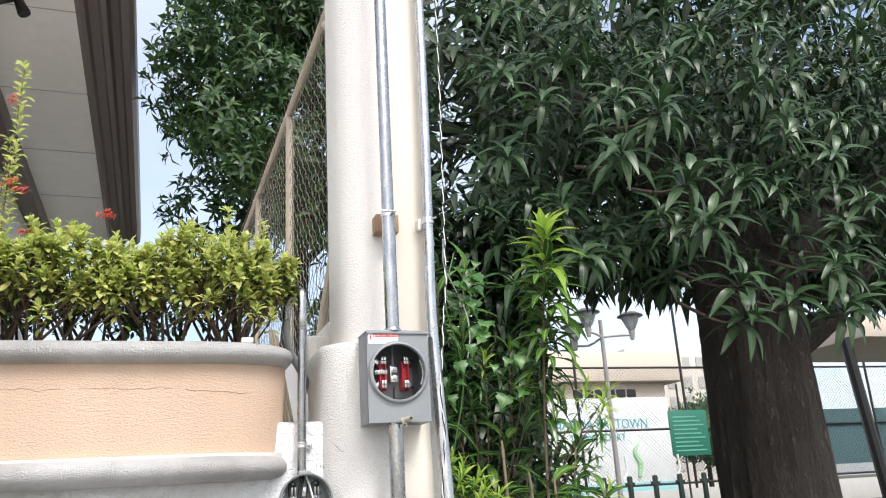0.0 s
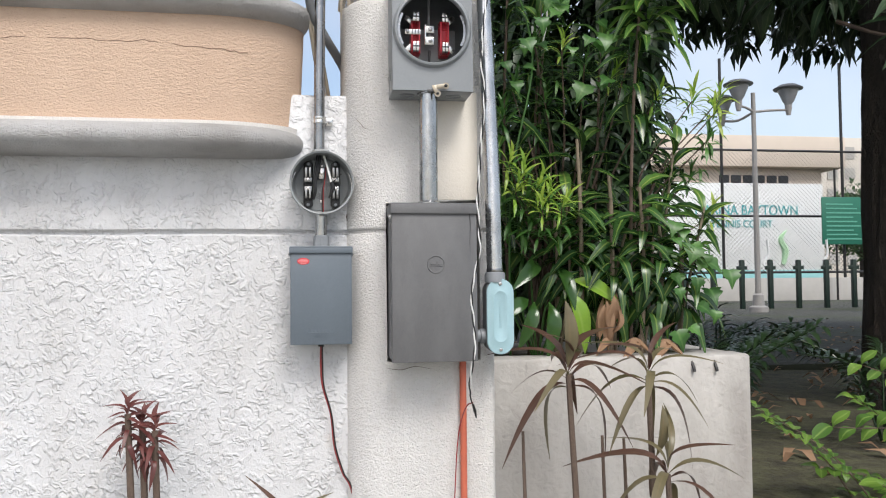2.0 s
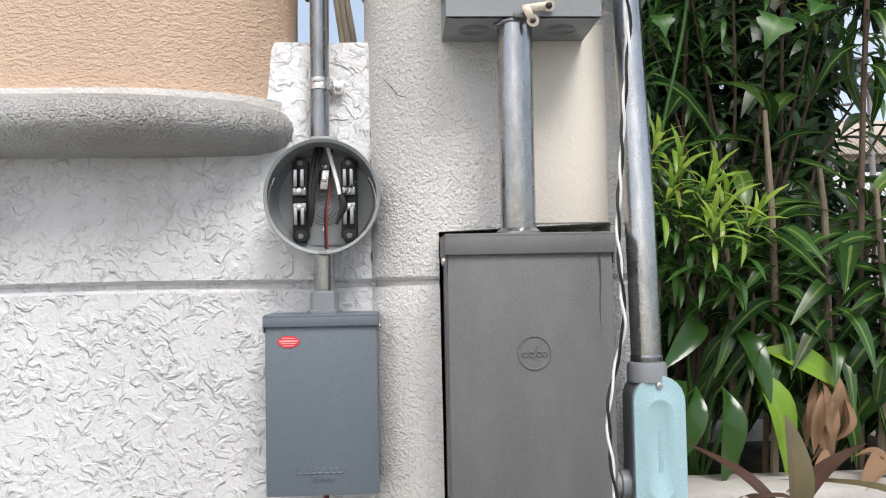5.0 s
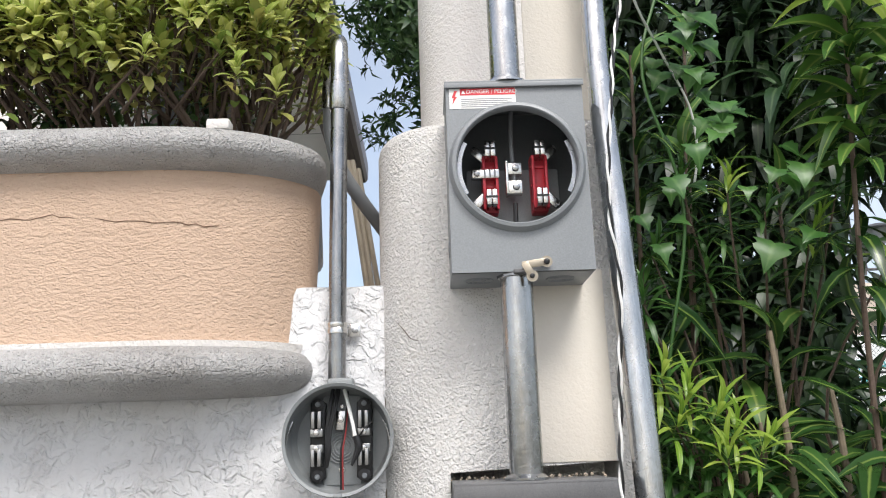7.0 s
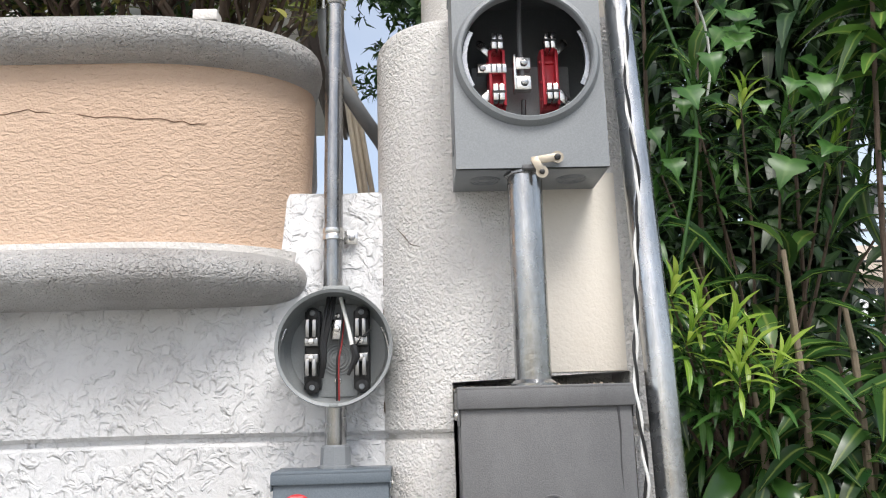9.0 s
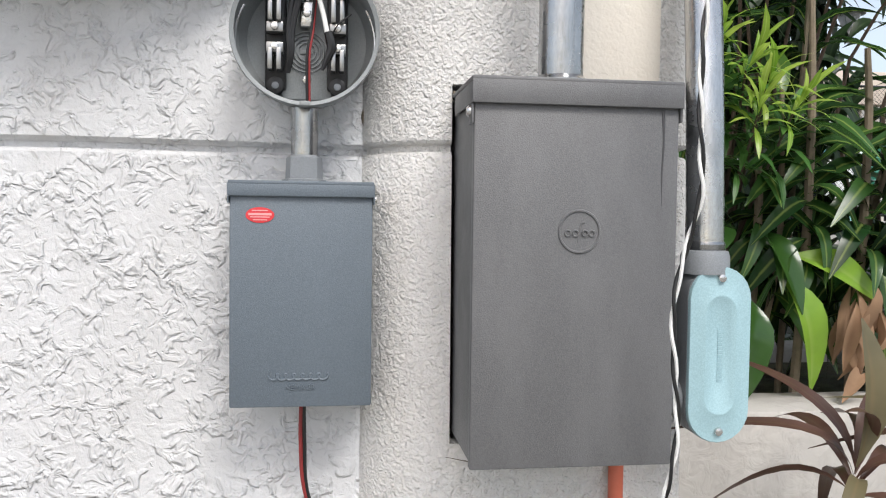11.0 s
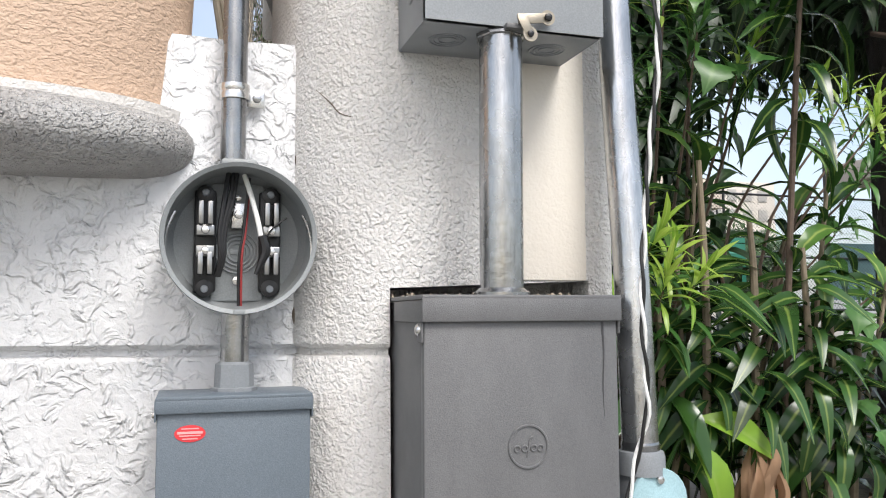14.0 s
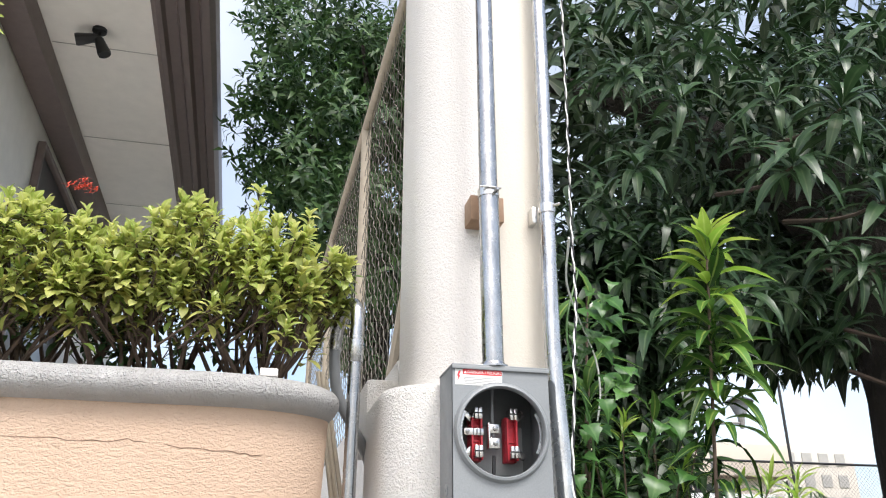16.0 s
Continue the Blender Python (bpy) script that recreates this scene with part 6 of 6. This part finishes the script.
for x, y, top, lx, low in ((1.08, 3.14, 2.62, 0.0, 1.7), (1.18, 3.30, 2.45, 0.03, 1.5), (1.30, 3.12, 1.98, 0.0, 1.40), (1.40, 3.34, 2.40, 0.06, 1.42), (1.42, 3.08, 1.80, 0.05, 1.38), (1.55, 3.12, 1.98, 0.10, 1.40), (1.62, 3.38, 1.92, 0.10, 1.42), (1.62, 3.10, 1.74, 0.10, 1.36), (1.50, 3.06, 1.68, 0.02, 1.36), (1.22, 3.10, 1.78, 0.02, 1.40), (1.22, 3.40, 2.75, 0.05, 1.8), (1.05, 3.35, 2.2, -0.02, 1.4)):
    dracaena(x, y, top, (lx, rng.uniform(-0.12, -0.02)), low, "green dracaena with striped leaves and a bare stem", 0.07)

# leafy mass behind the planter, its deep shade painted into the leaf colour
back = thing("background_shrub", (1.6, 4.2, PARK), "dense dark shrub behind the planter", "shrub")
part("trunk", tube([(1.6, 4.2, 0.5), (1.55, 4.2, 1.5), (1.6, 4.2, 2.8)], [0.05, 0.04, 0.01], 8, 5), TWIG, back)
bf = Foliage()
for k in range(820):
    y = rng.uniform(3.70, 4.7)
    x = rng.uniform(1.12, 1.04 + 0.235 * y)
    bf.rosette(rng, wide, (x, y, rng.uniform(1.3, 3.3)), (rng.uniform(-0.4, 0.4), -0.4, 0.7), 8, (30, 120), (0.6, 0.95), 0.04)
bf.build("leaves", SHADE_LEAF, back, "layered leaves with deep shade put into their colour", "stuff")

# narrow-leaved yellow-green shrub
narrow = [blade(0.072, 0.0105, 4, 0.08, 0.2, 0.55), blade(0.084, 0.0115, 4, 0.20, 0.2, 0.55)]
pod = thing("narrow_leaf_shrub", (1.12, 3.08, 1.22), "narrow-leaved shrub with bright yellow-green tips", "shrub")
nf, of, st_ = Foliage(), Foliage(), bmesh.new()
heads = [(1.03, 2.95, 1.865, 1), (1.07, 2.93, 1.825, 1), (1.11, 2.91, 1.785, 1), (1.08, 2.95, 1.745, 0), (1.15, 2.92, 1.760, 1), (1.185, 2.90, 1.725, 1), (1.02, 3.02, 1.70, 0), (1.10, 3.00, 1.66, 0), (1.045, 2.93, 1.775, 1), (1.12, 2.89, 1.715, 1), (1.03, 3.02, 2.02, 0), (1.75, 3.16, 2.13, 1), (1.82, 3.14, 2.08, 1), (1.78, 3.12, 1.98, 0), (1.86, 3.18, 2.14, 1), (1.16, 3.10, 2.30, 0), (1.24, 3.05, 2.26, 1), (1.32, 3.06, 2.22, 0), (1.40, 3.04, 2.16, 1), (1.48, 3.06, 2.26, 0), (1.08, 3.10, 2.14, 0), (1.20, 3.12, 2.10, 0), (1.80, 3.14, 1.72, 1), (1.74, 3.18, 1.85, 0), (1.56, 3.05, 2.10, 1)]
for x, y, z, br in heads:
    tube([(1.15 if x < 1.5 else 1.62, 3.14, 1.22), ((x + 1.3) / 2, 3.16, z * 0.6 + 0.5), (x, y, z)], [0.006, 0.004, 0.002], 5, 4, into=st_)
    (nf if br else of).rosette(rng, narrow, (x, y, z), (rng.uniform(-0.2, 0.4), -0.5, 0.7), 13, (10, 95), (0.8, 1.2), 0.02)
    of.rosette(rng, narrow, (x + 0.01, y + 0.06, z - 0.05), (0.1, -0.3, 0.7), 14, (40, 115), (0.9, 1.25), 0.04)
part("stem_tangle", st_, TWIG, pod)["kind"] = "stuff"
nf.build("tip_leaves", DRAC_NEW, pod, "bright yellow-green tip leaves")
of.build("leaves", VINE_LEAF, pod, "green narrow leaves")

# vine with broad leaves climbing by the pillar
def lobed(size, droop):
    """A five-lobed vine leaf along +y, cupped at the midrib."""
    v, uv, f = [], [], []
    lobes = ((0.0, 0.10), (0.06, 0.34), (0.16, 0.56), (0.28, 0.40), (0.40, 0.50), (0.50, 0.44), (0.64, 0.22), (0.82, 0.12), (1.0, 0.015))
    for t, w in lobes:
        y, z = size * t * (1 - 0.2 * droop * t), -size * droop * t * t
        for q in (-1, 0, 1):
            v.append((q * w * size, y - abs(q) * 0.05 * size, z + abs(q) * w * size * 0.22))
            uv.append((0.5 + 0.5 * q, t))
    for i in range(len(lobes) - 1):
        for q in (0, 1):
            f.append((3 * i + q, 3 * i + q + 1, 3 * i + q + 4, 3 * i + q + 3))
    return np.array(v), np.array(f), np.array(uv)


heart = [lobed(0.070, 0.45), lobed(0.056, 0.7), lobed(0.064, 0.3)]
vine = thing("vine", (1.05, 3.0, 1.3), "broad-leaved green vine climbing beside the pillar", "vine")
vp = [(1.06, 3.08, 1.25), (1.05, 3.0, 1.8), (1.12, 2.98, 2.2), (1.06, 2.97, 2.5), (1.12, 3.0, 2.72)]
part("stem", tube(vp, 0.0035, 6, 8), VINE_LEAF, vine)
vf = Foliage()
patches = [(1.12, 2.60, 0.07, 7), (1.185, 2.53, 0.07, 7), (1.22, 2.40, 0.07, 7), (1.16, 2.47, 0.06, 5), (1.29, 2.23, 0.05, 4), (1.34, 2.30, 0.06, 4), (1.325, 2.12, 0.04, 3),
           (1.10, 2.30, 0.06, 4), (1.08, 2.15, 0.06, 3), (1.62, 1.66, 0.08, 6), (1.70, 1.56, 0.07, 6), (1.56, 1.50, 0.06, 4), (1.66, 1.42, 0.05, 3), (1.58, 1.36, 0.04, 2)]
for x, z, spread, count in patches:
    for k in range(count):
        p = Vector((x + rng.uniform(-spread, spread), 2.96 + rng.uniform(-0.05, 0.06), z + rng.uniform(-spread, spread)))
        vf.leaf(rng.choice(heart), p, (rng.uniform(-0.7, 0.7), -0.6, rng.uniform(-0.9, -0.1)), (0, -0.8, 0.8), rng.uniform(0.65, 1.1))
vf.build("leaves", VINE_LEAF, vine, "broad heart-shaped leaves")
whole("white_wire", tube([(0.955, 2.66, 2.66), (1.02, 2.85, 2.62), (1.12, 3.02, 2.58), (1.19, 3.08, 2.48), (1.205, 3.1, 2.38), (1.19, 3.1, 2.30)], 0.003, 6, 8), WHITE_WIRE, "thin white wire looping from the conduit into the leaves", "wire")

# low broad leaves and dry ones over the planter's edge
bl_ = thing("broadleaf_plant", (1.15, 3.06, 1.23), "glossy broad-leaved plant with one bright yellowing leaf", "plant")
for p, d, sz, mat in (((1.22, 2.99, 1.47), (0.35, -0.25, -0.9), 1.0, BROAD_NEW), ((1.24, 2.99, 1.50), (0.9, -0.3, -0.35), 0.85, BROAD_NEW), ((1.10, 3.0, 1.44), (-0.75, -0.5, -0.35), 0.75, BROAD_LEAF), ((1.12, 3.0, 1.43), (-0.35, -0.4, -0.9), 0.75, BROAD_LEAF), ((1.17, 3.0, 1.43), (-0.05, -0.4, -0.95), 0.85, BROAD_LEAF), ((1.05, 3.02, 1.49), (-0.8, -0.4, -0.2), 0.7, BROAD_LEAF), ((1.20, 3.04, 1.54), (0.2, -0.6, -0.5), 0.8, BROAD_LEAF), ((1.14, 3.04, 1.56), (-0.4, -0.6, -0.3), 0.8, BROAD_LEAF)):
    f = Foliage()
    f.leaf(blade(0.22, 0.062, 9, 0.25, 0.45, 0.42, 0.004), p, d, (0.25, -1, 0.4), sz)
    f.build("leaf", mat, bl_, "bright yellow-green leaf" if mat is BROAD_NEW else "glossy dark green leaf")
    part("stalk", tube([(1.15, 3.08, 1.22), (p[0] - 0.01, p[1] + 0.03, p[2] - 0.04), p], 0.003, 6, 5), VINE_LEAF, bl_)
dry = thing("dry_leaves", (1.37, 2.98, 1.26), "curled dry brown leaves hanging under the dracaenas", "dead leaves")
for i in range(12):
    f = Foliage()
    p = (1.335 + 0.006 * i + rng.uniform(-0.015, 0.015), 2.965 + rng.uniform(-0.02, 0.04), 1.445 + rng.uniform(-0.035, 0.02))
    f.leaf(blade(0.165, 0.030, 14, 0.2, rng.choice((-1.6, 1.5, -1.2)), 0.5, rng.choice((0.010, -0.009)), 0.9), p, (rng.uniform(-0.28, 0.28), -0.16, -0.95), (rng.uniform(-0.8, 0.8), -1, 0.2), rng.uniform(0.65, 1.1))
    f.build("leaf", DRY_LEAF, dry)
for i in range(5):
    f = Foliage()
    f.leaf(blade(0.13, 0.036, 10, 0.3, 1.1, 0.5, 0.006), (1.36 + 0.05 * i, 2.97 + 0.01 * (i % 2), 1.30 - 0.004 * i), (0.8 if i % 2 else -0.5, -0.5, -0.1), (0.2, -0.5, 1), rng.uniform(0.7, 1.0))
    f.build("leaf", DRY_LEAF, dry)

# striped dracaenas leaning over the planter's edge, whorls of broad hanging leaves
for x, y, top, high, count in ((1.268, 3.0, 1.955, 1.74, 22), (1.372, 3.0, 1.848, 1.70, 24), (1.47, 2.98, 1.80, 1.74, 22), (1.54, 3.0, 1.70, 1.64, 18), (1.20, 3.04, 1.70, 1.64, 14), (1.62, 3.02, 1.66, 1.60, 16)):
    t = thing("dracaena", (x, y + 0.04, 1.22), "striped dracaena with broad hanging leaves and a bare cut stem", "plant", "dracaenas in the low planter")
    part("stem", tube([(x + 0.012, y + 0.04, 1.20), (x + 0.016, y + 0.02, 1.45), (x + 0.010, y, 1.72 if top > 1.8 else 1.60), (x, y - 0.005, top)], [0.0085, 0.008, 0.007, 0.005], 8, 5), STEM, t, "pale ringed stem")
    f = Foliage()
    for k in range(count):
        th = k * 2.4 + rng.uniform(-0.3, 0.3)
        el = radians(62 + 75 * k / count + rng.uniform(-10, 10))
        d = (math.cos(th) * math.sin(el), math.sin(th) * math.sin(el) * 0.6 - 0.30, math.cos(el))
        f.leaf(rng.choice(wide), (x + 0.008, y, high - 0.0125 * k), d, (rng.uniform(-0.3, 0.3), -0.7, 1), rng.uniform(0.52, 0.80))
    f.build("leaves", DRAC_BROAD, t, "broad drooping leaves with a yellow-green stripe")
for x, y in ((1.60, 2.915), (1.675, 2.915)):
    whole("rebar_stub", tube([(x, y + 0.03, 1.20), (x, y, 1.25), (x + 0.003, y - 0.02, 1.225), (x + 0.004, y - 0.025, 1.21)], 0.005, 6, 4), BLACK, "short black bar end bent over the planter's edge", "bar", "bar ends")

# ---- cordylines before the walls ----
arch = [blade(0.30, 0.038, 10, 0.95, 0.3, 0.5), blade(0.27, 0.040, 10, 1.25, 0.3, 0.5), blade(0.32, 0.031, 10, 0.75, 0.3, 0.5)]


def cordyline(x, y, z, foot, count, size, label, group, mats=(CORD_LEAF, CORD_LEAF, CORD_GREEN), spread=(14, 100), shapes=arch):
    t = thing("cordyline", (foot[0], foot[1], ground_height(*foot)), label, "plant", group)
    part("stem", tube([(foot[0], foot[1], ground_height(*foot) - 0.02), ((foot[0] + x) / 2 + 0.015, (foot[1] + y) / 2, z * 0.55), (x, y, z)], [0.011, 0.010, 0.008], 8, 6), TWIG, t, "thin ringed stem")
    for i in range(count):
        f = Foliage()
        th = i * 2.4 + rng.uniform(-0.35, 0.35)
        el = radians(spread[0] + (spread[1] - spread[0]) * i / (count - 1) + rng.uniform(-8, 8))
        d = (math.cos(th) * math.sin(el), math.sin(th) * math.sin(el) * 0.8, math.cos(el))
        f.leaf(rng.choice(shapes), (x, y, z - 0.004 * i + 0.02), d, (rng.uniform(-0.3, 0.3), -0.38, 1), size * rng.uniform(0.8, 1.15))
        f.build("leaf", rng.choice(mats), t)
    return t


G1 = "cordylines before the planter"
c1 = cordyline(1.108, 2.62, 1.245, (1.13, 2.62), 15, 0.66, "dark bronze cordyline with arching leaves", G1)
cordyline(1.335, 2.62, 1.235, (1.34, 2.64), 14, 0.68, "bronze cordyline with thin arching leaves", G1, (CORD_LEAF, CORD_GREEN))
cordyline(1.35, 2.54, 0.985, (1.36, 2.54), 12, 0.66, "low reddish cordyline with arching leaves", G1, (CORD_LEAF, CORD_GREEN))
cordyline(0.37, 2.60, 0.845, (0.37, 2.60), 12, 0.50, "small dark cordyline at the wall's foot", "cordylines at the wall")
for at, along, size in (((1.102, 2.61, 1.265), (-0.02, -0.06, 1), 0.9), ((1.345, 2.60, 1.02), (0.12, -0.1, 1), 0.7)):
    f = Foliage()
    f.leaf(blade(0.20, 0.046, 9, 0.02, 0.5, 0.5, 0, 0.7), at, along, (0.2, -1, 0.1), size)
    f.build("leaf", CORD_GREEN, c1, "upright bronze-green leaf")
stub_ = [blade(0.105, 0.021, 6, 0.9, 0.35, 0.45), blade(0.085, 0.022, 6, 1.3, 0.35, 0.45)]
for x, y, z, f in ((-0.022, 2.60, 1.180, (-0.012, 2.60)), (0.040, 2.61, 1.135, (0.036, 2.62)), (0.008, 2.62, 1.145, (0.012, 2.62))):
    cordyline(x, y, z, f, 26, 0.58, "small dark red cordyline on a thin bare stem", "cordylines at the wall", (CORD_RED,), (10, 110), stub_)
for x, y, z in ((0.99, 2.66, 1.09), (1.215, 2.66, 1.07), (1.285, 2.68, 1.06)):
    whole("bare_stem", tube([(x + 0.02, y, ground_height(x, y) - 0.02), (x + 0.004, y, 0.9), (x, y, z)], [0.006, 0.005, 0.004], 6, 4), TWIG, "bare dark cut stem before the planter", "stem", "bare stems")

# ---- shrub at the right and dark undergrowth ----
oval = [blade(0.070, 0.039, 6, 0.25, 0.2, 0.55, 0.003, 0.5), blade(0.058, 0.034, 6, 0.4, 0.2, 0.55, -0.003, 0.5)]
shrub = thing("pinnate_shrub", (2.8, 2.9, ground_height(2.8, 2.9)), "light green shrub with rows of oval leaflets", "shrub")
sf = Foliage()
for k in range(14):
    foot = Vector((rng.uniform(2.5, 3.3), 2.9 + rng.uniform(-0.1, 0.4), 0.40))
    tip = Vector((foot.x - rng.uniform(0.25, 0.75), rng.uniform(2.5, 3.2), rng.uniform(0.72, 1.10)))
    tip.x = max(tip.x, 1.93)
    if tip.x > 2.2:
        tip.z += 0.12 * rng.random()
    mid = foot.lerp(tip, 0.5) + Vector((0, 0, 0.12))
    part("stem", tube([foot, mid, tip], [0.005, 0.0035, 0.0015], 4, 4, caps=False), TWIG, shrub)
    pts = spline([foot, mid, tip], 7)[5:]
    for j, q in enumerate(pts):
        d = (pts[min(j + 1, len(pts) - 1)] - pts[max(j - 1, 0)]).normalized()
        side = d.cross(Vector((0, 0, 1))).normalized()
        for s in (-1, 1):
            sf.leaf(rng.choice(oval), q, side * s + d * 0.6 + Vector((0, -0.1, rng.uniform(-0.1, 0.3))), (0, -0.4, 1), rng.uniform(0.75, 1.15))
for tip in ((2.04, 2.7, 1.24), (2.28, 2.7, 1.40), (1.94, 2.7, 1.06)):
    foot, tip = Vector((2.75, 2.85, 0.7)), Vector(tip)
    mid = foot.lerp(tip, 0.55) + Vector((0.05, 0, 0.10))
    part("stem", tube([foot, mid, tip], [0.005, 0.0035, 0.0015], 4, 4, caps=False), TWIG, shrub)
    for j, q in enumerate(spline([foot, mid, tip], 5)[4:]):
        for s in (-1, 1):
            sf.leaf(rng.choice(oval), q, (s * 0.7 - 0.4, -0.3, 0.4 * s + 0.2), (0, -0.5, 1), rng.uniform(0.85, 1.25))
sf.build("leaves", SHRUB_LEAF, shrub, "light green oval leaflets", "stuff")
frond = [blade(0.16, 0.035, 3, 0.25, 0.25, 0.5), blade(0.13, 0.035, 3, 0.35, 0.25, 0.5)]
for x, y, n in ((2.75, 4.9, 9), (3.3, 6.0, 9), (2.35, 4.2, 8), (5.3, 5.6, 9), (3.1, 4.0, 8)):
    u = thing("undergrowth_plant", (x, y, PARK), "dark glossy low plant with feathered fronds", "plant", "undergrowth")
    uf = Foliage()
    for k in range(n):
        th = k * 2.4
        tip = Vector((x + 0.45 * math.cos(th), y + 0.45 * math.sin(th), PARK + rng.uniform(0.35, 0.62)))
        pts = spline([(x, y, PARK - 0.03), (x + 0.15 * math.cos(th), y + 0.15 * math.sin(th), PARK + 0.35), tip], 7)
        part("stem", tube(pts, 0.005, 4, 1, smooth=False, caps=False), DARK_LEAF, u)
        for j, q in enumerate(pts[4:]):
            side = Vector((-math.sin(th), math.cos(th), 0.3))
            for s in (-1, 1):
                uf.leaf(rng.choice(frond), q, side * s + Vector((math.cos(th), math.sin(th), 0.2)) * 0.6 + Vector((0, 0, 0.25)), (0, 0, 1), rng.uniform(0.8, 1.1))
    uf.build("fronds", DARK_LEAF, u)
lt = Foliage()
for k in range(900):
    x, y = rng.uniform(1.85, 9), rng.uniform(3.4, 12)
    lt.leaf(far[0], (x, y, ground_height(x, y) + (0.05 if y > 7 else 0.025)), (rng.uniform(-1, 1), rng.uniform(-1, 1), 0.05), (rng.uniform(-0.2, 0.2), 0, 1), rng.uniform(0.4, 0.8))
tagged(lt.build("fallen_leaves", DRY_LEAF), "fallen dry leaves scattered over the dark ground", "fallen leaves", kind="stuff")
# far green belt
for i, (x, y, r) in enumerate(((34, 46, 3.2), (40, 52, 3.5), (29, 50, 2.6), (4, 44, 4.0), (46, 58, 4), (-3, 30, 3.0))):
    t = thing("distant_tree", (x, y, PARK), "distant round green tree beyond the court", "tree", "distant trees")
    part("trunk", tube([(x, y, 0.5), (x, y, 3.5)], [0.2, 0.12], 8, 2), BARK, t)
    f = Foliage()
    for k in range(420):
        d = Vector((rng.gauss(0, 1), rng.gauss(0, 1), rng.gauss(0, 1))).normalized()
        rr = r * (0.8 + 0.35 * noise.noise(d * 2.2 + Vector((i, 0, 0))))
        f.rosette(rng, far, Vector((x, y, 3.2 + r * 0.6)) + Vector((d.x * rr, d.y * rr, d.z * rr * 0.75)), d, 5, (30, 100), (1.6, 2.6), 0.1)
    f.build("crown", TREE_LEAF, t, "", "stuff")
